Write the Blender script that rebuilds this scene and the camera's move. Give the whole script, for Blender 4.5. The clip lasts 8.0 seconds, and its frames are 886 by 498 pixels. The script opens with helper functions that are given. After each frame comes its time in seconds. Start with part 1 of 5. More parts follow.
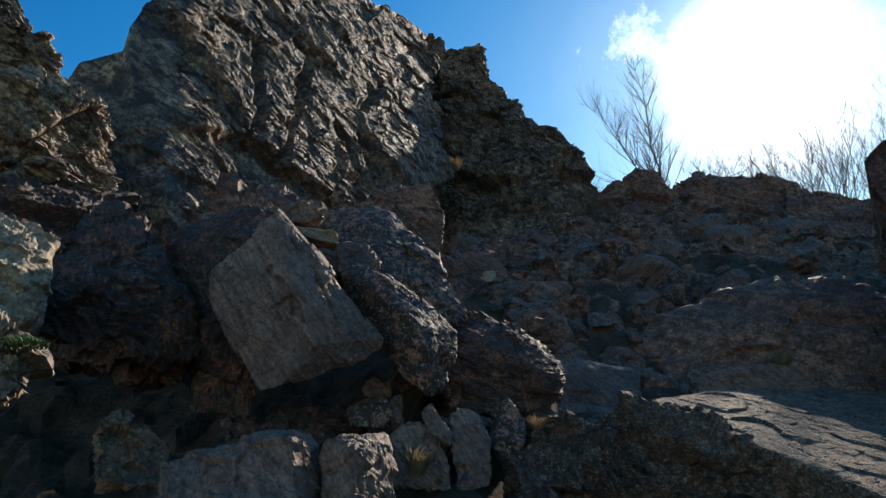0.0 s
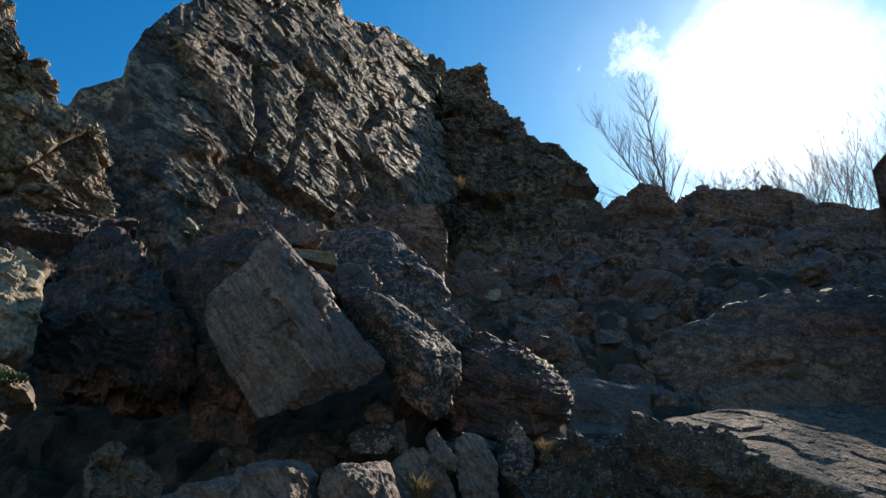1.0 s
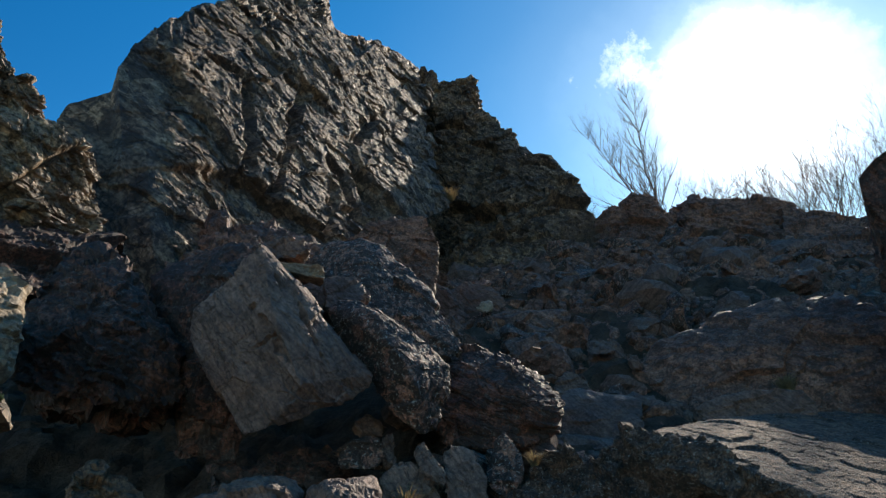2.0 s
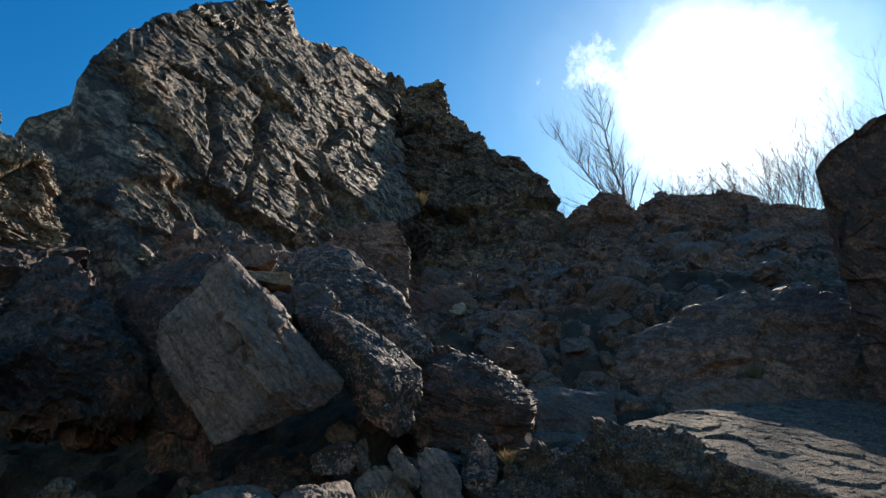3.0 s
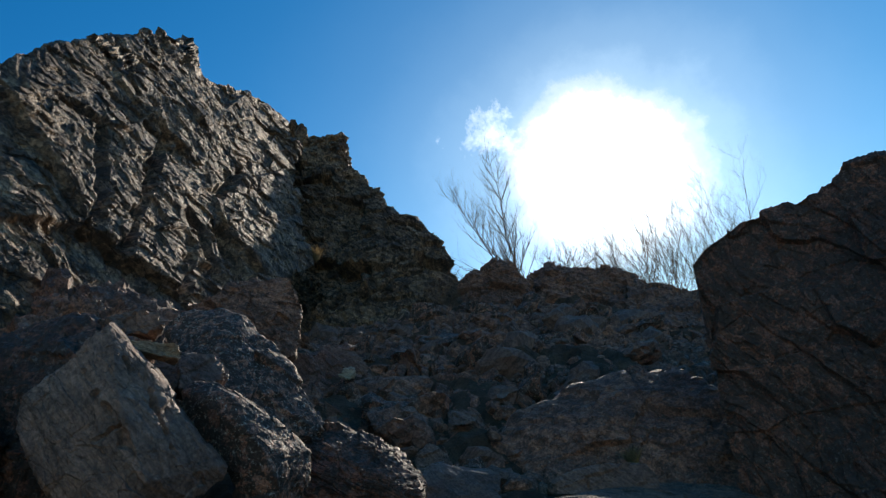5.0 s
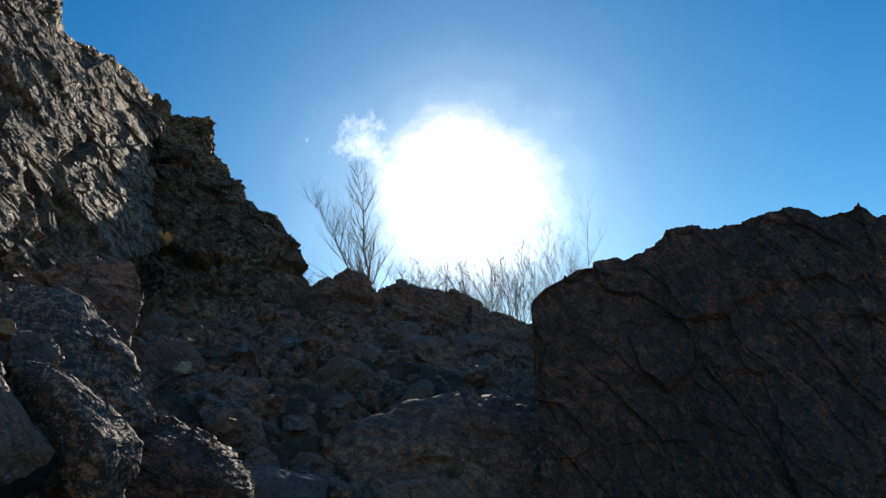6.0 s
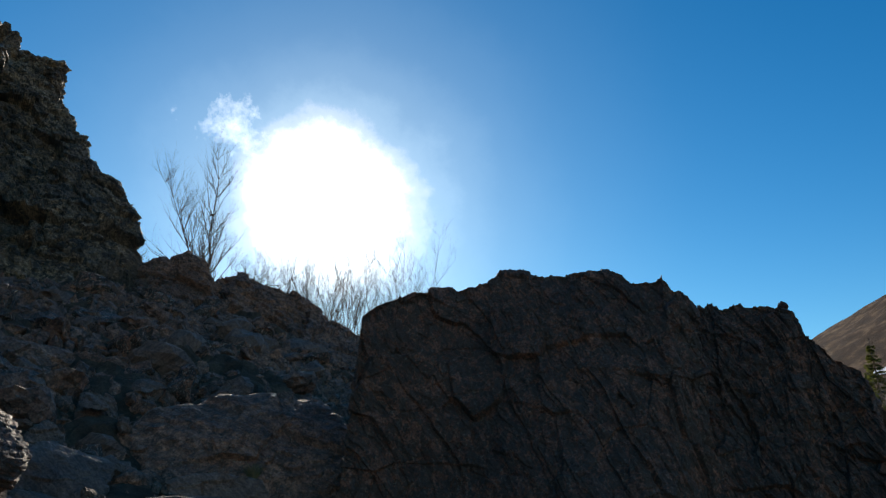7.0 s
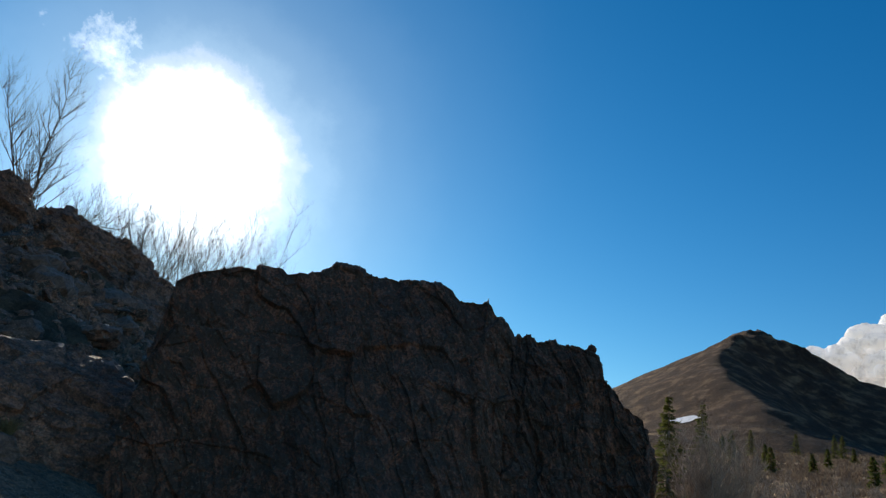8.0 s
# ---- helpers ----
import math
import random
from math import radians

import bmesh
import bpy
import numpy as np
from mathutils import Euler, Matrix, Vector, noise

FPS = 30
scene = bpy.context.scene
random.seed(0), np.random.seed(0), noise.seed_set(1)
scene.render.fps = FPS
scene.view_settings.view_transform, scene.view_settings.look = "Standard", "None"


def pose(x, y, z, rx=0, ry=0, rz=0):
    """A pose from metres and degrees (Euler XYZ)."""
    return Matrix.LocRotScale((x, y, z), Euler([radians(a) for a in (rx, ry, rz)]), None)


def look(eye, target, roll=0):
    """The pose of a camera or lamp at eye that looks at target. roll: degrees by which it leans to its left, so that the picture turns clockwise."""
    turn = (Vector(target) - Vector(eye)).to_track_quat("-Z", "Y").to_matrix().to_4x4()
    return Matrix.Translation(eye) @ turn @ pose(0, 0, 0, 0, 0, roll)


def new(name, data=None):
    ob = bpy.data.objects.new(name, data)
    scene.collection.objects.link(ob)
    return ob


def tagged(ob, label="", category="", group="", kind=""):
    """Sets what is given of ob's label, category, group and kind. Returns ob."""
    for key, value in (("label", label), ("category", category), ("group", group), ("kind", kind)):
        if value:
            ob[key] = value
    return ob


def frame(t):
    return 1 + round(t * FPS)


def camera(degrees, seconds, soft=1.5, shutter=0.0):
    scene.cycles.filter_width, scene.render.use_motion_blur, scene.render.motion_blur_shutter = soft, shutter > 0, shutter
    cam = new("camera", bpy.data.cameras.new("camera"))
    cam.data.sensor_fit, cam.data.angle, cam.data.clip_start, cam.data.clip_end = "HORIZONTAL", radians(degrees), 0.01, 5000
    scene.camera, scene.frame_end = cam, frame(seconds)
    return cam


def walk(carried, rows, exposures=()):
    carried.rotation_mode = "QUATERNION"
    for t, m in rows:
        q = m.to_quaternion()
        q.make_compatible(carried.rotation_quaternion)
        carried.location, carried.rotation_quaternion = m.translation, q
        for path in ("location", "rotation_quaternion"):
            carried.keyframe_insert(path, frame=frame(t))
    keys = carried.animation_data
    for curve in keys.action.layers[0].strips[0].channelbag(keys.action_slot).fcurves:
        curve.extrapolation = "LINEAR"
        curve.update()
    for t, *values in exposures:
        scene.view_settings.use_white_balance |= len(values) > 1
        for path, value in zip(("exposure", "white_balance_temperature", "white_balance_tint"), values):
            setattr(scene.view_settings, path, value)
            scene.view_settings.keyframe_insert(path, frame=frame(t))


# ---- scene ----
import itertools

cam = camera(67.15, 8.0, 1.35)
PATH = [
    (0, pose(-0.027, -0.064, 1.591, 104.951, 6.405, -0.411)),
    (0.5, pose(-0.001, 0.001, 1.601, 106.003, 6.976, 0.019)),
    (1, pose(0.007, 0.039, 1.617, 106.698, 7.413, 0.375)),
    (1.5, pose(0.025, 0.046, 1.621, 107.266, 7.787, 0.167)),
    (1.7, pose(0.041, 0.050, 1.626, 107.410, 7.738, 0.096)),
    (2.8, pose(0.087, 0.020, 1.583, 107.971, 10.361, -0.677)),
    (3, pose(0.098, 0.029, 1.589, 107.785, 10.605, -1.507)),
    (3.5, pose(0.081, 0.002, 1.736, 107.557, 10.546, -5.568)),
    (4, pose(0.078, 0.030, 1.782, 108.782, 10.949, -7.287)),
    (4.2, pose(0.077, 0.040, 1.792, 109.281, 11.065, -7.986)),
    (5.3, pose(0.008, -0.050, 1.820, 110.457, 7.930, -14.844)),
    (5.5, pose(-0.009, -0.083, 1.821, 110.253, 6.500, -17.646)),
    (6, pose(-0.126, -0.319, 1.779, 109.309, 6.253, -26.366)),
    (6.5, pose(-0.290, -0.503, 1.673, 109.638, 4.015, -35.059)),
    (7, pose(-0.119, -0.590, 1.685, 109.715, 0.329, -41.558)),
    (7.5, pose(0.047, -0.574, 1.763, 109.623, -3.179, -49.238)),
    (8, pose(0.202, -0.769, 1.798, 110.048, -7.170, -56.558)),
]
walk(cam, PATH, ((0.0, 0.33, 7300, 12), (3.5, 0.28, 7300, 12), (5.5, 0.06, 7300, 12), (8.0, -0.08, 7300, 12)))

# ---- light: a low sun ahead, clear sky ----
SUN_AZ, SUN_EL = radians(31.0), radians(23.1)
SUN = Vector((math.sin(SUN_AZ) * math.cos(SUN_EL), math.cos(SUN_AZ) * math.cos(SUN_EL), math.sin(SUN_EL)))


def ramp_node(N, stops):
    r = N("ShaderNodeValToRGB")
    e = r.color_ramp.elements
    e[0].position, e[0].color = stops[0][0], (*stops[0][1], 1)
    e[1].position, e[1].color = stops[-1][0], (*stops[-1][1], 1)
    for pos, c in stops[1:-1]:
        x = e.new(pos)
        x.color = (*c, 1)
    return r


def sky():
    w = bpy.data.worlds.new("sky")
    scene.world = w
    w.use_nodes = True
    nt = w.node_tree
    nt.nodes.clear()
    N, K = nt.nodes.new, nt.links.new
    out, bg = N("ShaderNodeOutputWorld"), N("ShaderNodeBackground")
    st = N("ShaderNodeTexSky")
    st.sky_type, st.sun_disc = "NISHITA", False
    st.sun_elevation, st.sun_rotation = SUN_EL, SUN_AZ
    st.altitude, st.air_density, st.dust_density, st.ozone_density = 900, 1.0, 0.25, 2.0
    hs = N("ShaderNodeHueSaturation")
    hs.inputs["Hue"].default_value = 0.5
    hs.inputs["Saturation"].default_value = 1.45
    hs.inputs["Value"].default_value = 1.0
    K(st.outputs[0], hs.inputs["Color"])
    # aureole and thin cloud round the sun
    tc, dot, sub = N("ShaderNodeTexCoord"), N("ShaderNodeVectorMath"), N("ShaderNodeVectorMath")
    dot.operation = "DOT_PRODUCT"
    dot.inputs[1].default_value = SUN
    K(tc.outputs["Generated"], dot.inputs[0])
    ac = N("ShaderNodeMath")
    ac.operation = "ARCCOSINE"
    K(dot.outputs["Value"], ac.inputs[0])
    nz = N("ShaderNodeTexNoise")
    nz.inputs["Scale"].default_value, nz.inputs["Detail"].default_value, nz.inputs["Roughness"].default_value = 5.0, 9, 0.66
    K(tc.outputs["Generated"], nz.inputs["Vector"])
    wob = N("ShaderNodeMath")
    wob.operation = "MULTIPLY_ADD"
    wob.inputs[1].default_value, wob.inputs[2].default_value = -0.17, 0.085
    K(nz.outputs["Fac"], wob.inputs[0])
    ang = N("ShaderNodeMath")
    ang.operation = "ADD"
    K(ac.outputs[0], ang.inputs[0])
    K(wob.outputs[0], ang.inputs[1])
    ramp = N("ShaderNodeValToRGB")
    ramp.color_ramp.interpolation = "EASE"
    cr = ramp.color_ramp.elements
    cr[0].position, cr[0].color = 0.06, (1, 1, 1, 1)
    cr[1].position, cr[1].color = 0.55, (0, 0, 0, 1)
    for pos, v in ((0.088, 0.6), (0.112, 0.34), (0.132, 0.17), (0.155, 0.085), (0.2, 0.042), (0.27, 0.018), (0.38, 0.006)):
        e = cr.new(pos)
        e.color = (v * 0.75, v * 0.95, v, 1) if pos > 0.14 else (v, v, v, 1)
    K(ang.outputs[0], ramp.inputs[0])
    glow = N("ShaderNodeMix")
    glow.data_type, glow.blend_type = "RGBA", "MIX"
    mul = N("ShaderNodeVectorMath")
    mul.operation = "SCALE"
    mul.inputs["Scale"].default_value = 16.0
    wisp_az, wisp_el = radians(22.0), radians(28.9)
    flat = N("ShaderNodeVectorMath")
    flat.operation = "MULTIPLY_ADD"
    flat.inputs[1].default_value, flat.inputs[2].default_value = (1, 1, 1.9), (0, 0, -0.9 * math.sin(wisp_el))
    K(tc.outputs["Generated"], flat.inputs[0])
    cd = N("ShaderNodeVectorMath")
    cd.operation = "DISTANCE"
    cd.inputs[1].default_value = (math.sin(wisp_az) * math.cos(wisp_el), math.cos(wisp_az) * math.cos(wisp_el), math.sin(wisp_el))
    K(flat.outputs[0], cd.inputs[0])
    n2 = N("ShaderNodeTexNoise")
    n2.inputs["Scale"].default_value, n2.inputs["Detail"].default_value, n2.inputs["Roughness"].default_value = 26.0, 8, 0.68
    K(tc.outputs["Generated"], n2.inputs["Vector"])
    near = N("ShaderNodeMapRange")
    near.inputs["From Min"].default_value, near.inputs["From Max"].default_value = 0.0, 0.14
    near.inputs["To Min"].default_value, near.inputs["To Max"].default_value = 0.2, -0.3
    K(cd.outputs["Value"], near.inputs["Value"])
    su = N("ShaderNodeMath")
    su.operation = "ADD"
    K(n2.outputs["Fac"], su.inputs[0])
    K(near.outputs[0], su.inputs[1])
    wr = ramp_node(N, ((0.5, (0, 0, 0)), (0.75, (0.3, 0.3, 0.3))))
    K(su.outputs[0], wr.inputs[0])
    both = N("ShaderNodeVectorMath")
    both.operation = "ADD"
    K(ramp.outputs[0], both.inputs[0])
    K(wr.outputs[0], both.inputs[1])
    K(both.outputs[0], mul.inputs[0])
    # deep blue round the sun's side of the sky, paler away from it
    # the part out of view is warmed and brightened to fill the rocks' shade
    deep = ramp_node(N, ((0.0, (0.95, 1.08, 0.98)), (0.14, (0.8, 1.02, 0.99)), (0.4, (0.66, 0.93, 1.0)), (0.64, (1.15, 1.05, 0.97)), (0.95, (1.35, 1.1, 0.94))))
    part_way = N("ShaderNodeMath")
    part_way.operation = "DIVIDE"
    part_way.inputs[1].default_value = math.pi
    K(ac.outputs[0], part_way.inputs[0])
    K(part_way.outputs[0], deep.inputs[0])
    tint = N("ShaderNodeVectorMath")
    tint.operation = "MULTIPLY"
    K(hs.outputs[0], tint.inputs[0])
    K(deep.outputs[0], tint.inputs[1])
    add = N("ShaderNodeVectorMath")
    add.operation = "ADD"
    K(tint.outputs[0], add.inputs[0])
    K(mul.outputs[0], add.inputs[1])
    K(add.outputs[0], bg.inputs["Color"])
    bg.inputs["Strength"].default_value = 0.145
    K(bg.outputs[0], out.inputs[0])


sky()
lamp = bpy.data.lights.new("sun", "SUN")
lamp.energy, lamp.angle, lamp.color = 5.0, radians(0.53), (1.0, 0.93, 0.82)
sun = new("sun", lamp)
sun.matrix_world = look(SUN * 60, (0, 0, 0))


# ---- noise on arrays ----
def hash3(i, j, k, s):
    h = (i * 374761393 + j * 668265263 + k * 2147483647 + s * 974711) & 0xFFFFFFFF
    h = ((h ^ (h >> 13)) * 1274126177) & 0xFFFFFFFF
    h = ((h ^ (h >> 16)) * 2246822519) & 0xFFFFFFFF
    return ((h ^ (h >> 15)) & 0xFFFFFF) / 8388608.0 - 1.0


def vnoise(p, s=0):
    """Smooth value noise in -1 to 1."""
    f = np.floor(p)
    i = f.astype(np.int64)
    u = p - f
    u = u * u * u * (u * (u * 6 - 15) + 10)
    r = 0
    for a in (0, 1):
        wa = u[:, 0] if a else 1 - u[:, 0]
        for b in (0, 1):
            wb = u[:, 1] if b else 1 - u[:, 1]
            for c in (0, 1):
                wc = u[:, 2] if c else 1 - u[:, 2]
                r = r + wa * wb * wc * hash3(i[:, 0] + a, i[:, 1] + b, i[:, 2] + c, s)
    return r


def fbm(p, s=0, octaves=4, rough=0.5):
    r, a = 0, 1.0
    for o in range(octaves):
        r = r + a * vnoise(p * 2.03 ** o + 17.3 * o, s + o)
        a *= rough
    return r


def chips(p, s=0, sharp=110.0, groove=0.0):
    """Broken faces: each cell of rock is a little plane of its own, with worn edges between. p may have two columns or three."""
    f = np.floor(p).astype(np.int64)
    n = p.shape[1]
    gap, tip = [], []
    for step in itertools.product((-1, 0, 1), repeat=n):
        cell = [f[:, k] + step[k] for k in range(n)]
        i, j, l = cell if n == 3 else (*cell, cell[0] * 0)
        q = [p[:, k] - cell[k] - 0.5 - 0.45 * hash3(i, j, l, s + k) for k in range(n)]
        gap.append(sum(x * x for x in q))
        tip.append(sum(hash3(i, j, l, s + 3 + k) * q[k] for k in range(n)) + 0.8 * hash3(i, j, l, s + 6))
    gap = np.array(gap)
    w = np.exp(-sharp * (gap - gap.min(0)))
    tot = w.sum(0)
    return (w * np.array(tip)).sum(0) / tot - groove * np.clip(1 - 1 / tot, 0, 0.5) * 2


def ledges(p, along, period, s=0):
    """Stepped bedding: long slopes that face one way, short risers."""
    x = p @ along / period + 0.7 * fbm(p / period * 0.3, s, 3) 
    x = x - np.floor(x)
    return np.where(x < 0.82, 0.5 - x / 0.82, (x - 0.82) / 0.18 - 0.5) * (0.5 + 0.65 * vnoise(p / period * 0.35, s + 4))


# ---- materials ----
def node_material(name):
    m = bpy.data.materials.new(name)
    m.use_nodes = True
    nt = m.node_tree
    return m, nt.nodes.new, nt.links.new, nt.nodes["Principled BSDF"]


def tex(N, K, coord, scale, detail=6, rough=0.6, stretch=None, turn=(0, 0, 0), distort=0.0):
    n = N("ShaderNodeTexNoise")
    n.inputs["Scale"].default_value, n.inputs["Detail"].default_value = scale, detail
    n.inputs["Roughness"].default_value, n.inputs["Distortion"].default_value = rough, distort
    src = coord
    if stretch:
        mp = N("ShaderNodeMapping")
        mp.vector_type = "TEXTURE"
        mp.inputs["Scale"].default_value = [1 / a for a in stretch]
        mp.inputs["Rotation"].default_value = [radians(a) for a in turn]
        K(coord, mp.inputs["Vector"])
        src = mp.outputs[0]
    K(src, n.inputs["Vector"])
    return n.outputs["Fac"]


def mix(N, K, fac, a, b, blend="MIX"):
    m = N("ShaderNodeMix")
    m.data_type, m.blend_type = "RGBA", blend
    for sock, v in ((m.inputs["Factor"], fac), (m.inputs["A"], a), (m.inputs["B"], b)):
        if hasattr(v, "is_output"):
            K(v, sock)
        elif isinstance(v, (int, float)):
            sock.default_value = v
        else:
            sock.default_value = (*v, 1)
    return m.outputs["Result"]


def rock_material(name, dark, light, rust=0.25, crust=0.4, flecks=0.3, size=1.0, bump=0.6, bed=(5, 16, 0), veins=0.3, layer=5.5, cover=0.5, grit=1.0, matte=0.6):
    """Weathered schist: banded grey, black lichen crust, pale lichen flecks and rusty stains."""
    m, N, K, bsdf = node_material(name)
    co = N("ShaderNodeTexCoord").outputs["Object"]
    big = tex(N, K, co, 0.8, 5, 0.6)
    band = tex(N, K, co, 2.2 / size, 6, 0.65, (1, 1, layer), bed, 0.4)
    grain = tex(N, K, co, 17 / size, 6, 0.72)
    mid = tex(N, K, co, 6.5 / size, 6, 0.65)
    base = ramp_node(N, ((0.38, dark), (0.62, light)))
    K(band, base.inputs[0])
    tone = ramp_node(N, ((0.38, (0.62, 0.62, 0.63)), (0.62, (1.15, 1.1, 1.02))))
    K(big, tone.inputs[0])
    col = mix(N, K, 1.0, base.outputs[0], tone.outputs[0], "MULTIPLY")
    gr = ramp_node(N, ((0.38, (0.3, 0.3, 0.3)), (0.62, (1.65, 1.65, 1.65))))
    K(grain, gr.inputs[0])
    col = mix(N, K, grit, col, gr.outputs[0], "MULTIPLY")
    # rusty stains
    rs = ramp_node(N, ((0.53, (0, 0, 0)), (0.64, (1, 1, 1))))
    K(tex(N, K, co, 1.3 / size, 7, 0.7, (1, 1, 2), bed, 1.0), rs.inputs[0])
    rf = N("ShaderNodeMath")
    rf.operation = "MULTIPLY"
    rf.inputs[1].default_value = rust
    K(rs.outputs[0], rf.inputs[0])
    col = mix(N, K, rf.outputs[0], col, (0.16, 0.075, 0.03))
    # black crust
    cs = ramp_node(N, ((cover, (0, 0, 0)), (cover + 0.03, (1, 1, 1))))
    K(tex(N, K, co, 3.2 / size, 9, 0.72, None, (0, 0, 0), 0.6), cs.inputs[0])
    cf = N("ShaderNodeMath")
    cf.operation = "MULTIPLY"
    cf.inputs[1].default_value = crust
    K(cs.outputs[0], cf.inputs[0])
    col = mix(N, K, cf.outputs[0], col, (0.034, 0.027, 0.022))
    # pale flecks
    fs = ramp_node(N, ((0.575, (0, 0, 0)), (0.605, (1, 1, 1))))
    K(tex(N, K, co, 12 / size, 6, 0.75), fs.inputs[0])
    ff = N("ShaderNodeMath")
    ff.operation = "MULTIPLY"
    ff.inputs[1].default_value = flecks
    K(fs.outputs[0], ff.inputs[0])
    col = mix(N, K, ff.outputs[0], col, (0.44, 0.42, 0.36))
    # fine dark joints along and across the bedding
    mp = N("ShaderNodeMapping")
    mp.vector_type = "TEXTURE"
    mp.inputs["Scale"].default_value = (1, 1, 0.31)
    mp.inputs["Rotation"].default_value = [radians(a) for a in bed]
    wv = N("ShaderNodeTexNoise")
    wv.inputs["Scale"].default_value, wv.inputs["Detail"].default_value = 1.6 / size, 4
    K(co, wv.inputs["Vector"])
    ws = N("ShaderNodeVectorMath")
    ws.operation = "MULTIPLY_ADD"
    ws.inputs[1].default_value = (0.5 * size,) * 3
    K(wv.outputs["Color"], ws.inputs[0])
    K(co, ws.inputs[2])
    K(ws.outputs[0], mp.inputs["Vector"])
    joint = None
    for sc, width in ((0.8 / size, 0.02), (2.9 / size, 0.03)):
        vo = N("ShaderNodeTexVoronoi")
        vo.feature = "DISTANCE_TO_EDGE"
        vo.inputs["Scale"].default_value = sc
        K(mp.outputs[0], vo.inputs["Vector"])
        jr = ramp_node(N, ((0.0, (0.16, 0.15, 0.14)), (width, (1, 1, 1))))
        K(vo.outputs["Distance"], jr.inputs[0])
        joint = jr.outputs[0] if joint is None else mix(N, K, 1.0, joint, jr.outputs[0], "MULTIPLY")
    col = mix(N, K, veins, col, mix(N, K, 1.0, col, joint, "MULTIPLY"))
    K(col, bsdf.inputs["Base Color"])
    rr = ramp_node(N, ((0.35, (matte,) * 3), (0.65, (min(0.95, matte + 0.32),) * 3)))
    K(mid, rr.inputs[0])
    K(rr.outputs[0], bsdf.inputs["Roughness"])
    bsdf.inputs["Specular IOR Level"].default_value = 0.5
    h1 = mix(N, K, 0.5, band, mid)
    h2 = mix(N, K, 0.25, mix(N, K, 0.35, h1, grain), joint)
    bp = N("ShaderNodeBump")
    bp.inputs["Strength"].default_value, bp.inputs["Distance"].default_value = bump, 0.08 * size
    K(h2, bp.inputs["Height"])
    K(bp.outputs[0], bsdf.inputs["Normal"])
    return m


CLIFF = rock_material("cliff_rock", (0.135, 0.095, 0.064), (0.375, 0.266, 0.176), rust=0.35, crust=0.78, flecks=0.1, size=1.2, bump=1.0, layer=4, bed=(0, 50, 0), matte=0.56)
GREY = rock_material("grey_rock", (0.145, 0.093, 0.073), (0.277, 0.174, 0.135), rust=0.2, crust=0.3, flecks=0.05, size=0.45, bump=0.7, bed=(0, 58, 0), veins=0.35, layer=7, grit=0.5)
LICHEN = rock_material("lichen_rock", (0.185, 0.095, 0.068), (0.421, 0.214, 0.149), rust=0.2, crust=0.92, flecks=0.75, size=0.3, bump=0.5, layer=2, cover=0.45)
DARK = rock_material("dark_rock", (0.153, 0.079, 0.056), (0.388, 0.197, 0.133), rust=0.15, crust=0.6, flecks=0.25, size=0.5, bump=0.7, layer=2.5, bed=(0, 30, 0), grit=0.75)
PALE = rock_material("pale_rock", (0.290, 0.231, 0.161), (0.469, 0.368, 0.250), rust=0.3, crust=0.1, flecks=0.05, size=0.35, bump=0.4, grit=0.5)
RUSTY = rock_material("rusty_rock", (0.135, 0.081, 0.046), (0.312, 0.172, 0.084), rust=0.8, crust=0.4, flecks=0.1, size=0.4, bump=0.6)
OCHRE = rock_material("ochre_rock", (0.17, 0.128, 0.088), (0.48, 0.355, 0.225), rust=0.4, crust=0.3, flecks=0.15, size=0.8, bump=0.9, matte=0.52, bed=(0, 44, 0), layer=3)
BLACK = rock_material("black_rock", (0.075, 0.034, 0.024), (0.215, 0.098, 0.065), rust=0.2, crust=0.8, flecks=0.18, size=0.5, bump=0.7, layer=1.8, bed=(20, 40, 0), veins=0.2, cover=0.47)
FORE = rock_material("foreground_rock", (0.105, 0.068, 0.048), (0.223, 0.136, 0.091), rust=0.2, crust=0.75, flecks=0.5, size=0.32, bump=0.7, layer=3, matte=0.8)
MATS = dict(black=BLACK, ochre=OCHRE, fore=FORE, cliff=CLIFF, grey=GREY, lichen=LICHEN, dark=DARK, pale=PALE, rusty=RUSTY)


def plain_material(name, a, b, scale, rough=0.85, bump=0.3, dist=0.02, c=None):
    m, N, K, bsdf = node_material(name)
    co = N("ShaderNodeTexCoord").outputs["Object"]
    stops = ((0.32, a), (0.68, b)) if c is None else ((0.3, a), (0.5, b), (0.7, c))
    r = ramp_node(N, stops)
    K(tex(N, K, co, scale, 8, 0.65), r.inputs[0])
    t = ramp_node(N, ((0.3, (0.6, 0.6, 0.6)), (0.7, (1.2, 1.2, 1.2))))
    fine = tex(N, K, co, scale * 11, 5, 0.7)
    K(fine, t.inputs[0])
    K(mix(N, K, 1.0, r.outputs[0], t.outputs[0], "MULTIPLY"), bsdf.inputs["Base Color"])
    bsdf.inputs["Roughness"].default_value = rough
    bsdf.inputs["Specular IOR Level"].default_value = 0.25
    bp = N("ShaderNodeBump")
    bp.inputs["Strength"].default_value, bp.inputs["Distance"].default_value = bump, dist
    K(fine, bp.inputs["Height"])
    K(bp.outputs[0], bsdf.inputs["Normal"])
    return m


EARTH = plain_material("earth", (0.047, 0.033, 0.023), (0.112, 0.077, 0.053), 2.2, 0.95, 1.0, 0.08, (0.211, 0.152, 0.105))


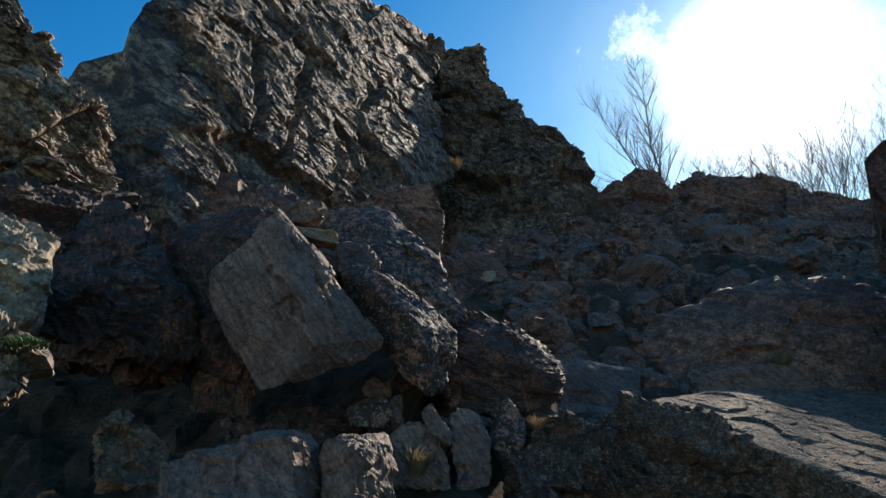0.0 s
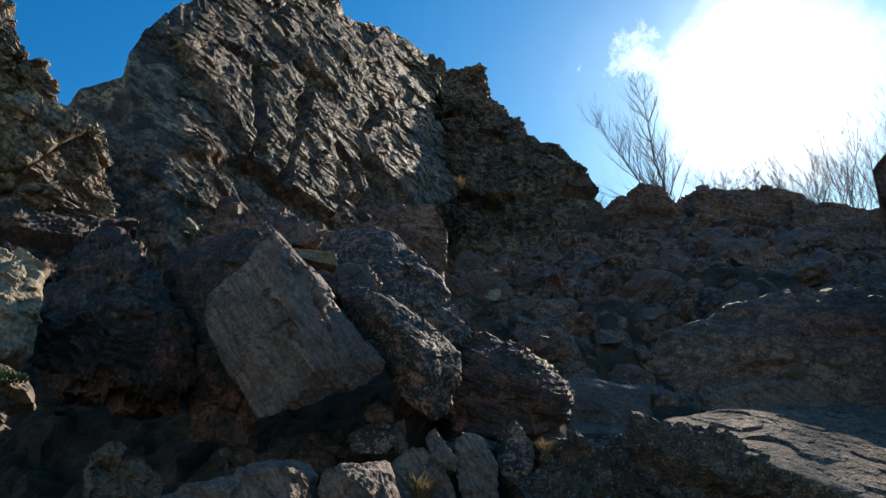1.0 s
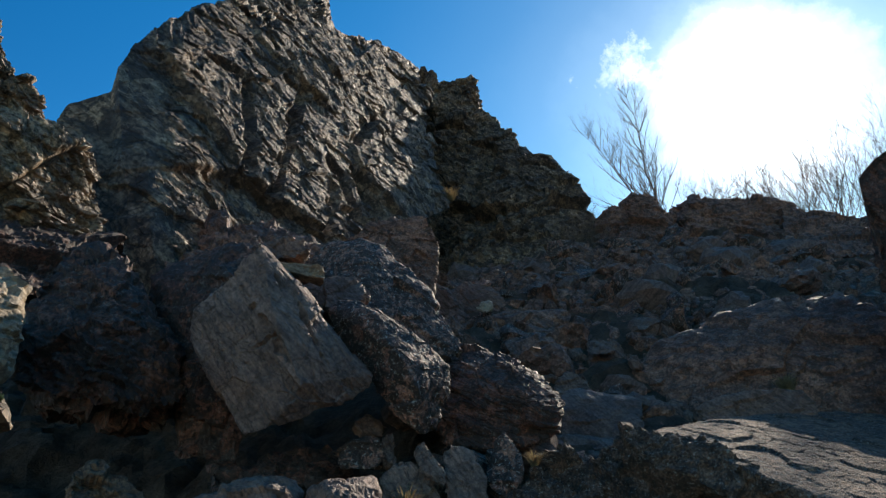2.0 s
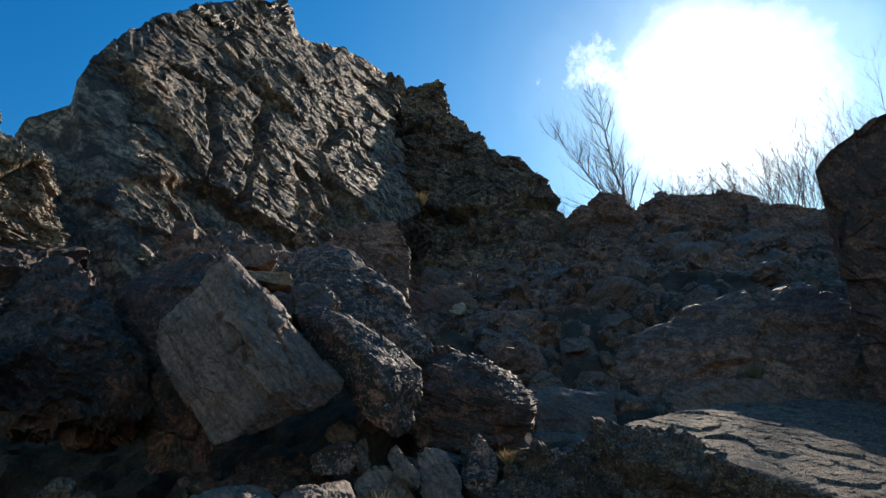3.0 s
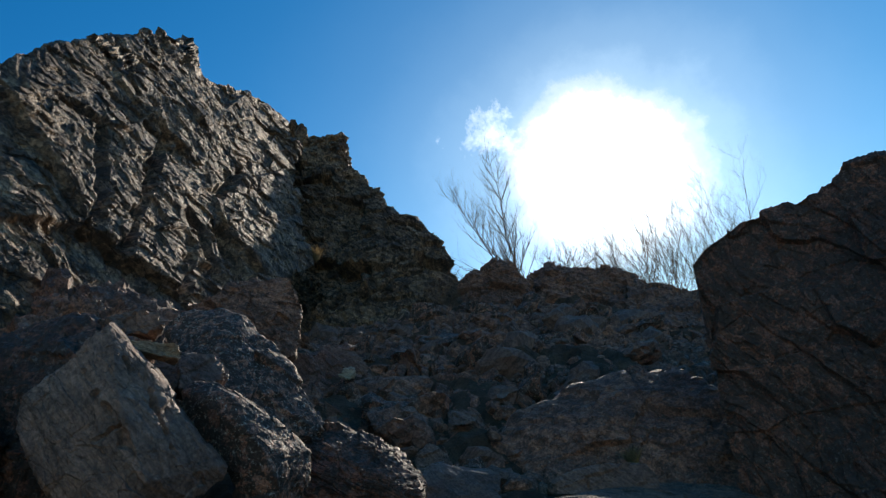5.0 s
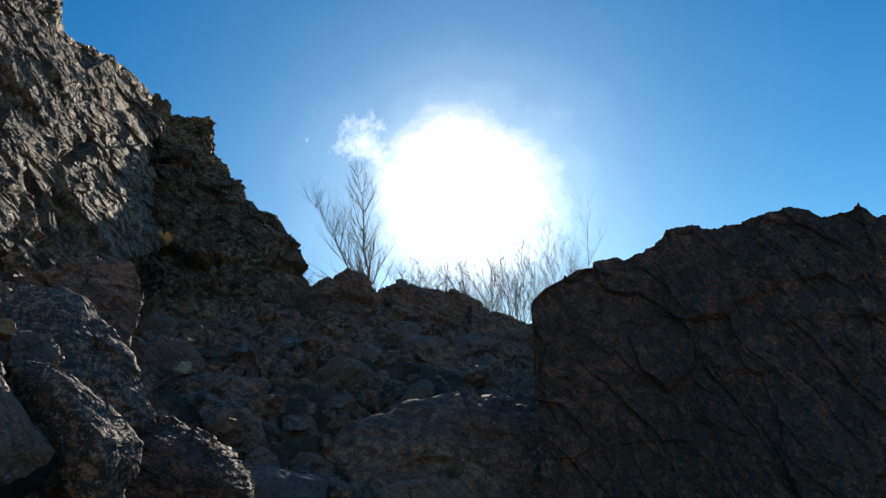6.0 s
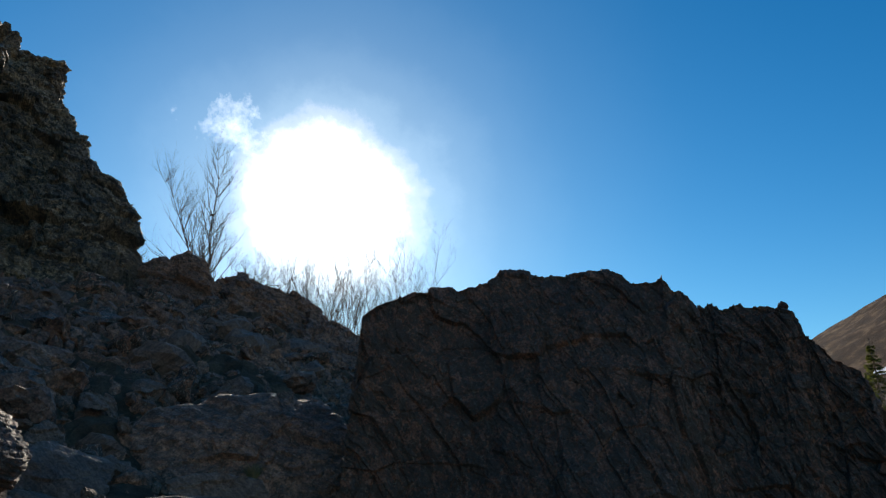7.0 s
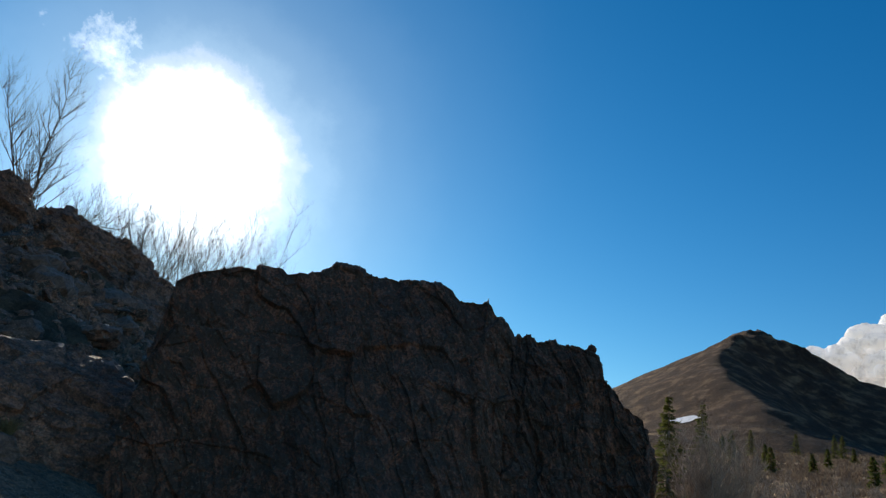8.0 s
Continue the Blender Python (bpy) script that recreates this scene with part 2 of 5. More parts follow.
def add_turf(m):
    """Brown heath takes over from stony earth out in the valley."""
    nt = m.node_tree
    N, K = nt.nodes.new, nt.links.new
    bsdf = nt.nodes["Principled BSDF"]
    old = bsdf.inputs["Base Color"].links[0].from_socket
    co = N("ShaderNodeTexCoord").outputs["Object"]
    sep = N("ShaderNodeSeparateXYZ")
    K(co, sep.inputs[0])
    far = N("ShaderNodeMapRange")
    far.inputs["From Min"].default_value, far.inputs["From Max"].default_value = 12, 17
    back = N("ShaderNodeMath")
    back.operation = "MULTIPLY_ADD"
    back.inputs[1].default_value, back.inputs[2].default_value = -1.0, 9.0
    K(sep.outputs["Y"], back.inputs[0])
    either = N("ShaderNodeMath")
    either.operation = "MAXIMUM"
    K(sep.outputs["X"], either.inputs[0])
    K(back.outputs[0], either.inputs[1])
    K(either.outputs[0], far.inputs["Value"])
    tr = ramp_node(N, ((0.36, (0.08, 0.045, 0.027)), (0.5, (0.2, 0.125, 0.072)), (0.64, (0.36, 0.26, 0.15))))
    K(tex(N, K, co, 0.22, 8, 0.7), tr.inputs[0])
    K(mix(N, K, far.outputs[0], old, tr.outputs[0]), bsdf.inputs["Base Color"])


add_turf(EARTH)
BARK = plain_material("bark", (0.16, 0.125, 0.1), (0.34, 0.28, 0.23), 5.0)


def let_light_through(m, share):
    """Thin leaves and needles pass some of the light; twigs, bark and cloud get a share too."""
    nt = m.node_tree
    N, K = nt.nodes.new, nt.links.new
    bsdf, out = nt.nodes["Principled BSDF"], nt.nodes["Material Output"]
    tl, ms = N("ShaderNodeBsdfTranslucent"), N("ShaderNodeMixShader")
    K(bsdf.inputs["Base Color"].links[0].from_socket, tl.inputs["Color"])
    ms.inputs[0].default_value = share
    K(bsdf.outputs[0], ms.inputs[1])
    K(tl.outputs[0], ms.inputs[2])
    K(ms.outputs[0], out.inputs["Surface"])


HEATH = plain_material("heath_twigs", (0.075, 0.05, 0.036), (0.19, 0.135, 0.098), 0.5, c=(0.4, 0.3, 0.21))
PALE_TWIG = plain_material("pale_twigs", (0.22, 0.165, 0.13), (0.45, 0.36, 0.29), 1.5)
TWIG = plain_material("twigs", (0.14, 0.1, 0.075), (0.32, 0.24, 0.18), 1.3)
NEEDLE = plain_material("needles", (0.08, 0.095, 0.02), (0.2, 0.21, 0.055), 2.0)
STRAW = plain_material("dry_grass", (0.22, 0.15, 0.07), (0.42, 0.32, 0.17), 6.0)
MOSS = plain_material("moss", (0.05, 0.07, 0.02), (0.16, 0.19, 0.07), 14.0)
SCRUB = plain_material("scrub_turf", (0.03, 0.015, 0.009), (0.075, 0.039, 0.023), 0.16, 0.95, 1.0, 1.5, (0.3, 0.19, 0.11))
let_light_through(HEATH, 0.3)
let_light_through(NEEDLE, 0.45)
# translucency added to twigs and bark, in place of glare from the sun behind
let_light_through(TWIG, 0.4)
let_light_through(BARK, 0.25)
let_light_through(STRAW, 0.4)
SNOW = plain_material("old_snow", (0.72, 0.74, 0.78), (0.86, 0.87, 0.9), 0.6, 0.6, 0.4, 0.1)
CLOUD = plain_material("cloud_white", (0.86, 0.87, 0.9), (0.95, 0.95, 0.95), 0.004, 1.0, 0.0, 0.1)
let_light_through(CLOUD, 0.5)
# slight emission stands in for sunlight scattered within the cloud
glow = CLOUD.node_tree.nodes["Principled BSDF"]
glow.inputs["Emission Color"].default_value, glow.inputs["Emission Strength"].default_value = (0.95, 0.97, 1, 1), 0.36


# ---- building ----
def mesh_object(name, verts, faces, material, smooth=False):
    me = bpy.data.meshes.new(name)
    me.from_pydata(verts, [], faces)
    me.materials.append(material)
    if smooth:
        me.shade_smooth()
    me.update()
    return new(name, me)


BALLS = {}


def ball(level):
    if level not in BALLS:
        bm = bmesh.new()
        bmesh.ops.create_icosphere(bm, subdivisions=level, radius=1)
        v = np.array([p.co[:] for p in bm.verts])
        f = np.array([[p.index for p in t.verts] for t in bm.faces])
        bm.free()
        BALLS[level] = (v / np.linalg.norm(v, axis=1)[:, None], f)
    return BALLS[level]


def hull_planes(corners):
    bm = bmesh.new()
    for c in corners:
        bm.verts.new(c)
    bmesh.ops.convex_hull(bm, input=bm.verts)
    bm.normal_update()
    mid = np.mean([v.co[:] for v in bm.verts if v.link_faces], axis=0)
    planes = []
    for f in bm.faces:
        n = np.array(f.normal[:])
        d = float(n @ (np.array(f.verts[0].co[:]) - mid))
        if d < 0:
            n, d = -n, -d
        if d > 1e-4:
            planes.append((*n, d))
    bm.free()
    return mid, np.array(planes)


def bedding(turn):
    return np.array(Euler([radians(a) for a in turn]).to_matrix())


def cut_cracks(p, h, cracks, seed):
    """Open joints: grooves that wander a little between their two ends."""
    for ax, ay, az, bx, by, bz, width, deep in cracks:
        wander = np.stack([fbm(p / (width * 4), seed + k, 2) for k in (70, 75, 80)], 1) * width
        c0, c1 = np.array((ax, ay, az)), np.array((bx, by, bz))
        k = np.clip(((p + wander - c0) @ (c1 - c0)) / ((c1 - c0) @ (c1 - c0)), 0, 1)
        gap = np.linalg.norm(p + wander - c0 - k[:, None] * (c1 - c0), axis=1)
        h = h - deep * np.clip(1.5 - gap / width, 0, 1) * np.sin(np.pi * (0.12 + 0.76 * k))
    return h


def rock_mesh(corners, level=5, edge=52, chip=0.05, chip_size=0.5, strata=0.02, rough=0.02, seed=1, saw=0.0, period=1.0, along=(0.5, 0.6, 0.62), face=(0, -0.9, -0.2), stretch=(1, 1, 1.6), groove=0.5, bed=(5, 16, 0), flat_top=0.0, cracks=(), splinters=None):
    """A rock with the given corners: broken faces between them, bedding, chips and grain. face: the weathered side, meshed finer."""
    u, faces = ball(level)
    u = u + 0.55 * np.array(face)
    u /= np.linalg.norm(u, axis=1)[:, None]
    mid, pl = hull_planes(corners)
    c = np.array(corners) - mid
    w, axes = np.linalg.eigh(c.T @ c / len(c))
    d = ((u @ axes) * np.sqrt(w)) @ axes.T
    d /= np.linalg.norm(d, axis=1)[:, None]
    g = np.maximum(d @ pl[:, :3].T, 0) / pl[:, 3]
    big = g.max(1)[:, None]
    gp = (g / big) ** edge
    r = gp.sum(1) ** (-1.0 / edge) / big[:, 0]
    p = d * r[:, None]
    nrm = (gp / np.maximum(g, 1e-9)) @ (pl[:, :3] / pl[:, 3:])
    nrm /= np.linalg.norm(nrm, axis=1)[:, None]
    p = p + mid
    h = relief(p, chip, chip_size, strata, rough, seed, saw, period, along, stretch, groove, bed)
    if splinters:
        tilt, size, high = splinters
        h = h + high * plates(p[:, 0] / size, (0.96 * p[:, 2] - 0.27 * p[:, 1]) / size, seed, tilt)
    if flat_top:
        t = np.clip((nrm[:, 2] - 0.62) / 0.25, 0, 1)
        h = h * (1 - flat_top * t * t * (3 - 2 * t))
    h = cut_cracks(p, h, cracks, seed)
    return p + nrm * h[:, None], faces


def plates(u, v, seed, tilt):
    """Thin plates of schist that dip across a face: u across and v up it, in lengths of about a metre; long splinters with stepped edges."""
    z = np.zeros(len(u)) + seed
    uv = np.stack((u, v, z), 1)
    th = np.radians(tilt + 6 * fbm(uv * 0.5, seed, 2))
    al, ac = u * np.cos(th) - v * np.sin(th), u * np.sin(th) + v * np.cos(th)
    ac = ac + 0.05 * fbm(uv * 1.5, seed + 3, 4)
    al = al + 0.12 * vnoise(uv * 2.3, seed + 7)
    h = 0.0
    for k, (length, width, high) in enumerate(((1.3, 0.4, 0.065), (0.55, 0.15, 0.042), (0.24, 0.062, 0.021), (0.11, 0.027, 0.009))):
        h = h + high * chips(np.stack((al / length, ac / width), 1), seed + 11 * k, 170.0, 0.25)
    for period, high in ((0.3, 0.04), (0.1, 0.014)):
        x = ac / period + 0.4 * vnoise(np.stack((al / period * 0.16, ac / period * 0.4, z), 1), seed + 50)
        x = x - np.floor(x)
        h = h + high * (np.where(x < 0.85, x / 0.85, (1 - x) / 0.15) - 0.5) * np.clip(0.6 + 1.1 * vnoise(np.stack((al / period * 0.2, ac / period * 0.45, z), 1), seed + 54), 0, 1.4)
    return h


def loft(foot, crest, n_u, n_v, chip=0.2, chip_size=1.5, strata=0.03, rough=0.05, seed=1, saw=0.0, period=1.0, along=(0.5, 0.6, 0.62), lean=0.06, back=(-0.35, 0.9, 0), depth=7.0, cracks=(), groove=0.5, stretch=(1, 1, 1.6), fine=1.0, splinters=None, grain=None):
    """A rock wall between a foot line and a crest line, which turns back at both ends and over the top."""
    ends = np.array(back) * depth
    lines = [np.concatenate(([q[0] + ends], q, [q[-1] + ends])) for q in (np.array(foot, float), np.array(crest, float))]
    s = np.concatenate(((0,), np.cumsum(np.linalg.norm(np.diff(lines[1], axis=0), axis=1) + np.linalg.norm(np.diff(lines[0], axis=0), axis=1))))
    s = (s - s[1]) / (s[-2] - s[1])
    s[0], s[-1] = -0.1, 1.1
    t = np.linspace(-0.1, 1.1, n_u)
    a, b = [np.stack([np.interp(t, s, q[:, k]) for k in range(3)], 1) for q in lines]
    for _ in range(n_u // 60):
        a[1:-1] = (a[:-2] + a[1:-1] * 2 + a[2:]) / 4
    v = np.concatenate((np.linspace(0, 1, n_v), 1 + np.linspace(0.01, 0.3, n_v // 5)))
    up = np.minimum(v, 1)[:, None, None]
    p = a[None] * (1 - up) + b[None] * up
    p = p + np.array(back) * (np.maximum(v - 1, 0)[:, None, None] * depth * 3) - np.array((0, 0, 1)) * (np.maximum(v - 1, 0) ** 1.5)[:, None, None] * depth * 2
    du, dv = np.gradient(p, axis=1), np.gradient(p, axis=0)
    nrm = np.cross(du, dv)
    nrm /= np.linalg.norm(nrm, axis=2)[..., None] + 1e-9
    for _ in range(6):
        nrm[:, 1:-1] = (nrm[:, :-2] + nrm[:, 1:-1] + nrm[:, 2:]) / 3
        nrm[1:-1] = (nrm[:-2] + nrm[1:-1] + nrm[2:]) / 3
    p, nrm = p.reshape(-1, 3), nrm.reshape(-1, 3)
    h = relief(p, chip, chip_size, strata, rough, seed, saw, period, along, stretch, groove, fine=fine)
    if splinters:
        tilt0, tilt1, calm = splinters
        uu, vv = [q.ravel() for q in np.meshgrid(t, v)]
        # the splinters grow coarser towards the far end of the wall
        coarse = (p[:, 1] * 0.96 + (p[:, 2] - 1.6) * 0.27) / 10
        rest = np.clip((uu - calm - 0.12 * np.clip(0.4 - vv, 0, 1) + 0.02 * fbm(p * 0.6, seed + 66, 3)) / 0.03, 0.1, 1)
        h = h * (0.35 + 0.65 * rest) + rest * coarse * plates(p[:, 0] / coarse, (0.96 * (p[:, 2] - 1.6) - 0.27 * p[:, 1]) / coarse, seed, tilt0 + (tilt1 - tilt0) * uu)
    if grain:
        tilt, size, high, gx, gy = grain
        h = h + high * plates((p[:, 0] * gx + p[:, 1] * gy) / size, p[:, 2] / size, seed, tilt)
    h = cut_cracks(p, h, cracks, seed)
    p = p + nrm * h[:, None]
    rows = len(v)
    f = [(j * n_u + i, j * n_u + i + 1, (j + 1) * n_u + i + 1, (j + 1) * n_u + i) for j in range(rows - 1) for i in range(n_u - 1)]
    return p, f


def relief(p, chip, chip_size, strata, rough, seed, saw, period, along, stretch=(1, 1, 1.6), groove=0.5, bed=(5, 16, 0), fine=1.0):
    """Height of the broken surface at each point: chips, bedding, grain and ledges."""
    R = bedding(bed)
    q = (p + seed * 7.7) @ R * np.array(stretch)
    warp = np.stack([vnoise(p / chip_size * 0.7, seed + k) for k in (1, 2, 3)], 1) * 0.35
    h = chip * chips(q / chip_size + warp, seed, 110.0, groove) + fine * chip * 0.34 * chips(q / chip_size * 2.7 + warp, seed + 20, 110.0, 0.8 * groove) + fine * chip * 0.17 * chips(q / chip_size * 6.9 + warp, seed + 25) + fine * chip * 0.07 * chips(q / chip_size * 17 + warp, seed + 28)
    s = (p @ R)[:, 2] + 0.15 * chip_size * fbm(p / chip_size, seed + 5, 3)
    layer = s / (chip_size * 0.22)
    st = vnoise(np.stack((layer, 0.25 * q[:, 0] / chip_size, 0.25 * q[:, 1] / chip_size), 1), seed + 9)
    h = h + strata * st + rough * fbm(p / chip_size * 2.2, seed + 30, 4, 0.55)
    if saw:
        al = np.array(along) / np.linalg.norm(along)
        h = h + saw * ledges(p, al, period, seed + 40) + 0.42 * saw * ledges(p + 3.1, al, period * 0.37, seed + 50) + 0.16 * saw * ledges(p + 5.3, al, period * 0.13, seed + 60)
    return h


def rock_part(name, corners, material, parent, label="", **how):
    p, f = rock_mesh(corners, **how)
    ob = mesh_object(name, p.tolist(), f.tolist(), MATS[material])
    ob.parent = parent
    return tagged(ob, label)


def rock(name, corners, material, label, category="boulder", group="", **how):
    p, f = rock_mesh(corners, **how)
    ob = mesh_object(name, p.tolist(), f.tolist(), MATS[material])
    return tagged(ob, label, category, group)


# ---- ground ----
RADII = (0, 2, 4.5, 8.5, 13, 19, 24, 40)
RISES = (
    (-180, -0.3, -0.8, -1.5, -2.5, -3.5, -4, -6),
    (-100, -0.1, -0.1, 0.1, 0.5, 1, 1.5, 2),
    (-60, 0.1, 0.6, 1.5, 2.6, 4, 5, 6),
    (-30, 0.05, 0.55, 2.3, 4.0, 5.8, 7, 8),
    (-8, 0.25, 0.9, 2.5, 4.5, 6.4, 7.4, 8),
    (0, 0.35, 1.15, 2.6, 4.6, 6.6, 7.4, 8),
    (15, 0.3, 0.8, 1.9, 4.1, 6.7, 7.2, 7.5),
    (25, 0.3, 0.8, 1.5, 3.6, 6.2, 7.0, 7.2),
    (35, 0.2, 0.5, 1.2, 2.8, 4.7, 5.8, 6),
    (45, 0.1, 0.3, 0.8, 1.8, 3.2, 4, 5),
    (60, 0, 0.1, 0.3, 0.7, 1.4, 2, 3),
    (75, -0.05, 0, 0.1, 0.4, 0.9, 1.6, 3.2),
    (90, -0.05, -0.05, 0, 0.4, 1, 1.7, 4),
    (110, -0.1, -0.2, -0.2, 0, 0.3, 0.8, 2),
    (180, -0.3, -0.8, -1.5, -2.5, -3.5, -4, -6),
)


def ground_height(x, y):
    """The scree climbs ahead of the camera's stand; beyond, one side of the valley rises gently to a hill."""
    x, y = np.atleast_1d(x).astype(float), np.atleast_1d(y).astype(float)
    r, az = np.hypot(x, y), np.degrees(np.arctan2(x, y))
    prof = np.stack([np.interp(r, RADII, (0,) + row[1:]) for row in RISES], 1)
    keys = np.array([row[0] for row in RISES])
    k = np.clip(np.searchsorted(keys, az) - 1, 0, len(keys) - 2)
    t = (az - keys[k]) / (keys[k + 1] - keys[k])
    t = t * t * (3 - 2 * t)
    i = np.arange(len(az))
    h = prof[i, k] * (1 - t) + prof[i, k + 1] * t
    far = np.interp(az, (-180, -100, 0, 45, 62, 70, 100, 140, 180), (-0.05, -0.05, -0.12, -0.12, 0, 0.12, 0.12, 0, -0.05))
    return h + np.clip(r - 40, 0, 400) * far


def build_ground():
    n_az = 480
    radii = np.concatenate((np.linspace(0.3, 26, 210), np.geomspace(26.4, 3500, 90)))
    az = np.radians(np.arange(n_az) * 360 / n_az)
    A, Rr = np.meshgrid(az, radii)
    x, y = (Rr * np.sin(A)).ravel(), (Rr * np.cos(A)).ravel()
    p = np.stack((x, y, 0 * x), 1)
    amp = np.clip(Rr.ravel() / 12, 0.15, 1) * np.clip(1.6 - Rr.ravel() / 40, 0.5, 1)
    z = ground_height(x, y) + amp * (0.08 * fbm(p * 1.6, 3, 5) + 0.22 * chips(p * 0.9, 8) + 0.1 * chips(p * 2.3, 9) + 0.05 * chips(p * 5.7, 11))
    v = np.stack((x, y, z), 1).tolist() + [(0.0, 0.0, 0.0)]
    f = []
    for i in range(len(radii) - 1):
        for j in range(n_az):
            k = (j + 1) % n_az
            f.append((i * n_az + j, (i + 1) * n_az + j, (i + 1) * n_az + k, i * n_az + k))
    c = len(v) - 1
    f += [(c, j, (j + 1) % n_az) for j in range(n_az)]
    return tagged(mesh_object("ground", v, f, EARTH), "dark stony slope with earth and dry turf", "ground", kind="structure")


def polar(az, r, lift=0.0):
    x, y = r * math.sin(radians(az)), r * math.cos(radians(az))
    return Vector((x, y, float(ground_height(x, y)[0]) + lift))


build_ground()

# ---- cliff ----
cliff = tagged(new("cliff"), "tall grey schist cliff with sunlit ledges and a shaded side", "cliff")
cliff.location = polar(-8, 17)
CL = Matrix.Translation(-cliff.location)


def cliff_part(name, corners, **how):
    ob = rock_part(name, corners, "cliff", cliff, **how)
    ob.data.transform(CL)
    return ob


for nm, foot, crest, n_u, n_v, how in (
        ("rock_face", [(-3.8, 6.84, 3.43), (-3.57, 6.9, 3.42), (-3.23, 6.99, 3.39), (-3.01, 7.04, 3.38), (-2.64, 6.79, 3.28), (-2.49, 6.93, 3.32), (-2.38, 7.23, 3.4), (-2.13, 7.93, 3.62), (-1.88, 8.71, 3.96), (-1.51, 9.89, 4.52), (-1.18, 11.02, 5.09), (-0.76, 12.46, 5.83), (-0.2, 14.29, 6.7), (1.2, 18.78, 8.76)], [(-4.28, 7.72, 6.46), (-4.2, 7.83, 6.74), (-3.75, 8.04, 6.99), (-3.57, 7.84, 7.21), (-3.53, 8.32, 7.94), (-3.31, 8.99, 8.81), (-3.19, 9.86, 9.66), (-2.93, 11.46, 11.13), (-2.57, 13.12, 12.42), (-1.73, 16.34, 14.39), (-1.38, 16.93, 14.15), (-0.71, 19.4, 15.59), (0.17, 22.42, 17.17), (1.28, 25.33, 17.89)], 960, 520, dict(chip=0.14, chip_size=2.6, strata=0.01, rough=0.012, seed=3, stretch=(0.8, 0.8, 1.7), groove=0.2, fine=0.5, splinters=(54, 36, 0.09), cracks=((-2.53, 10.46, 8.49, -2.46, 9.91, 7.47, 0.144, 0.45), (-2.41, 10.02, 7.49, -2.33, 9.15, 5.99, 0.108, 0.30), (-1.85, 12.69, 9.57, -1.95, 10.86, 7.25, 0.117, 0.38), (-1.96, 10.82, 7.23, -2.04, 9.63, 5.79, 0.090, 0.26), (-1.23, 12.68, 7.6, -0.93, 12.41, 6.29, 0.252, 1.0), (-0.85, 13.7, 7.89, -0.47, 13.72, 6.72, 0.234, 1.0), (-1.05, 13.88, 8.76, -0.61, 16.01, 10.45, 0.126, 0.38), (-1.35, 11.99, 7, -1.37, 11.01, 5.66, 0.126, 0.38), (-2.93, 9.54, 8.41, -2.6, 10.33, 8.51, 0.090, 0.26), (-0.17, 18.14, 12.1, 0, 16.96, 9.89, 0.108, 0.30)))),
        ("side_buttress", [(-1.27, 23.39, 6.84), (-0.27, 22.96, 6.58), (0.5, 22.5, 6.33), (1.03, 21.53, 6), (1.54, 21.03, 5.8), (2.32, 19.99, 5.48), (2.92, 19.44, 5.29), (3.49, 18.85, 5.18), (4.13, 18.71, 5.24), (4.9, 19, 5.47), (5.78, 18.72, 5.63)], [(-0.49, 29.99, 19.64), (1.61, 28.82, 19.79), (2.59, 28.15, 18.86), (3.29, 27.92, 18.15), (3.92, 27.38, 16.93), (4.65, 25.71, 14.47), (4.92, 25.5, 13.63), (5.59, 24.28, 12.32), (6.27, 23.45, 11.27), (6.42, 22.69, 10.28), (6.83, 21.98, 8.82)], 380, 260, dict(chip=0.35, chip_size=1.7, strata=0.04, rough=0.04, seed=4, back=(0.1, 0.95, 0)))):
    p, f = loft(foot, crest, n_u, n_v, **how)
    mesh_object(nm, (p - np.array(cliff.location)).tolist(), f, CLIFF).parent = cliff
cliff_part("cap_block", [(-2.9, 11.22, 10.91), (-2.77, 12.45, 12.09), (-2.51, 13.86, 13.28), (-2.07, 15.94, 14.89), (-1.68, 17.52, 15.94), (-1.61, 16.86, 14.78), (-1.44, 16.76, 14.1), (-1.95, 14.33, 12.47), (-2.63, 11.69, 10.88), (-3.46, 16.19, 12.74), (-2.41, 17.87, 14.24), (-1.87, 18.54, 13.55)], level=6, edge=62, chip=0.2, chip_size=1.2, strata=0.06, rough=0.06, seed=6, saw=0.06, period=0.6)
cliff_part("notch_block", [(1.98, 27.37, 18.3), (2.58, 27.25, 18.42), (3.32, 27.16, 18.44), (3.76, 27.25, 18.2), (3.89, 27.3, 17.69), (3.91, 27.42, 16.86), (3.21, 27.32, 16.16), (1.74, 27.47, 16.75), (2.35, 29.22, 18.19), (3.86, 29.11, 18.1), (3.44, 29.61, 16.63)], level=5, edge=57, chip=0.25, chip_size=0.9, strata=0.05, rough=0.08, seed=7)

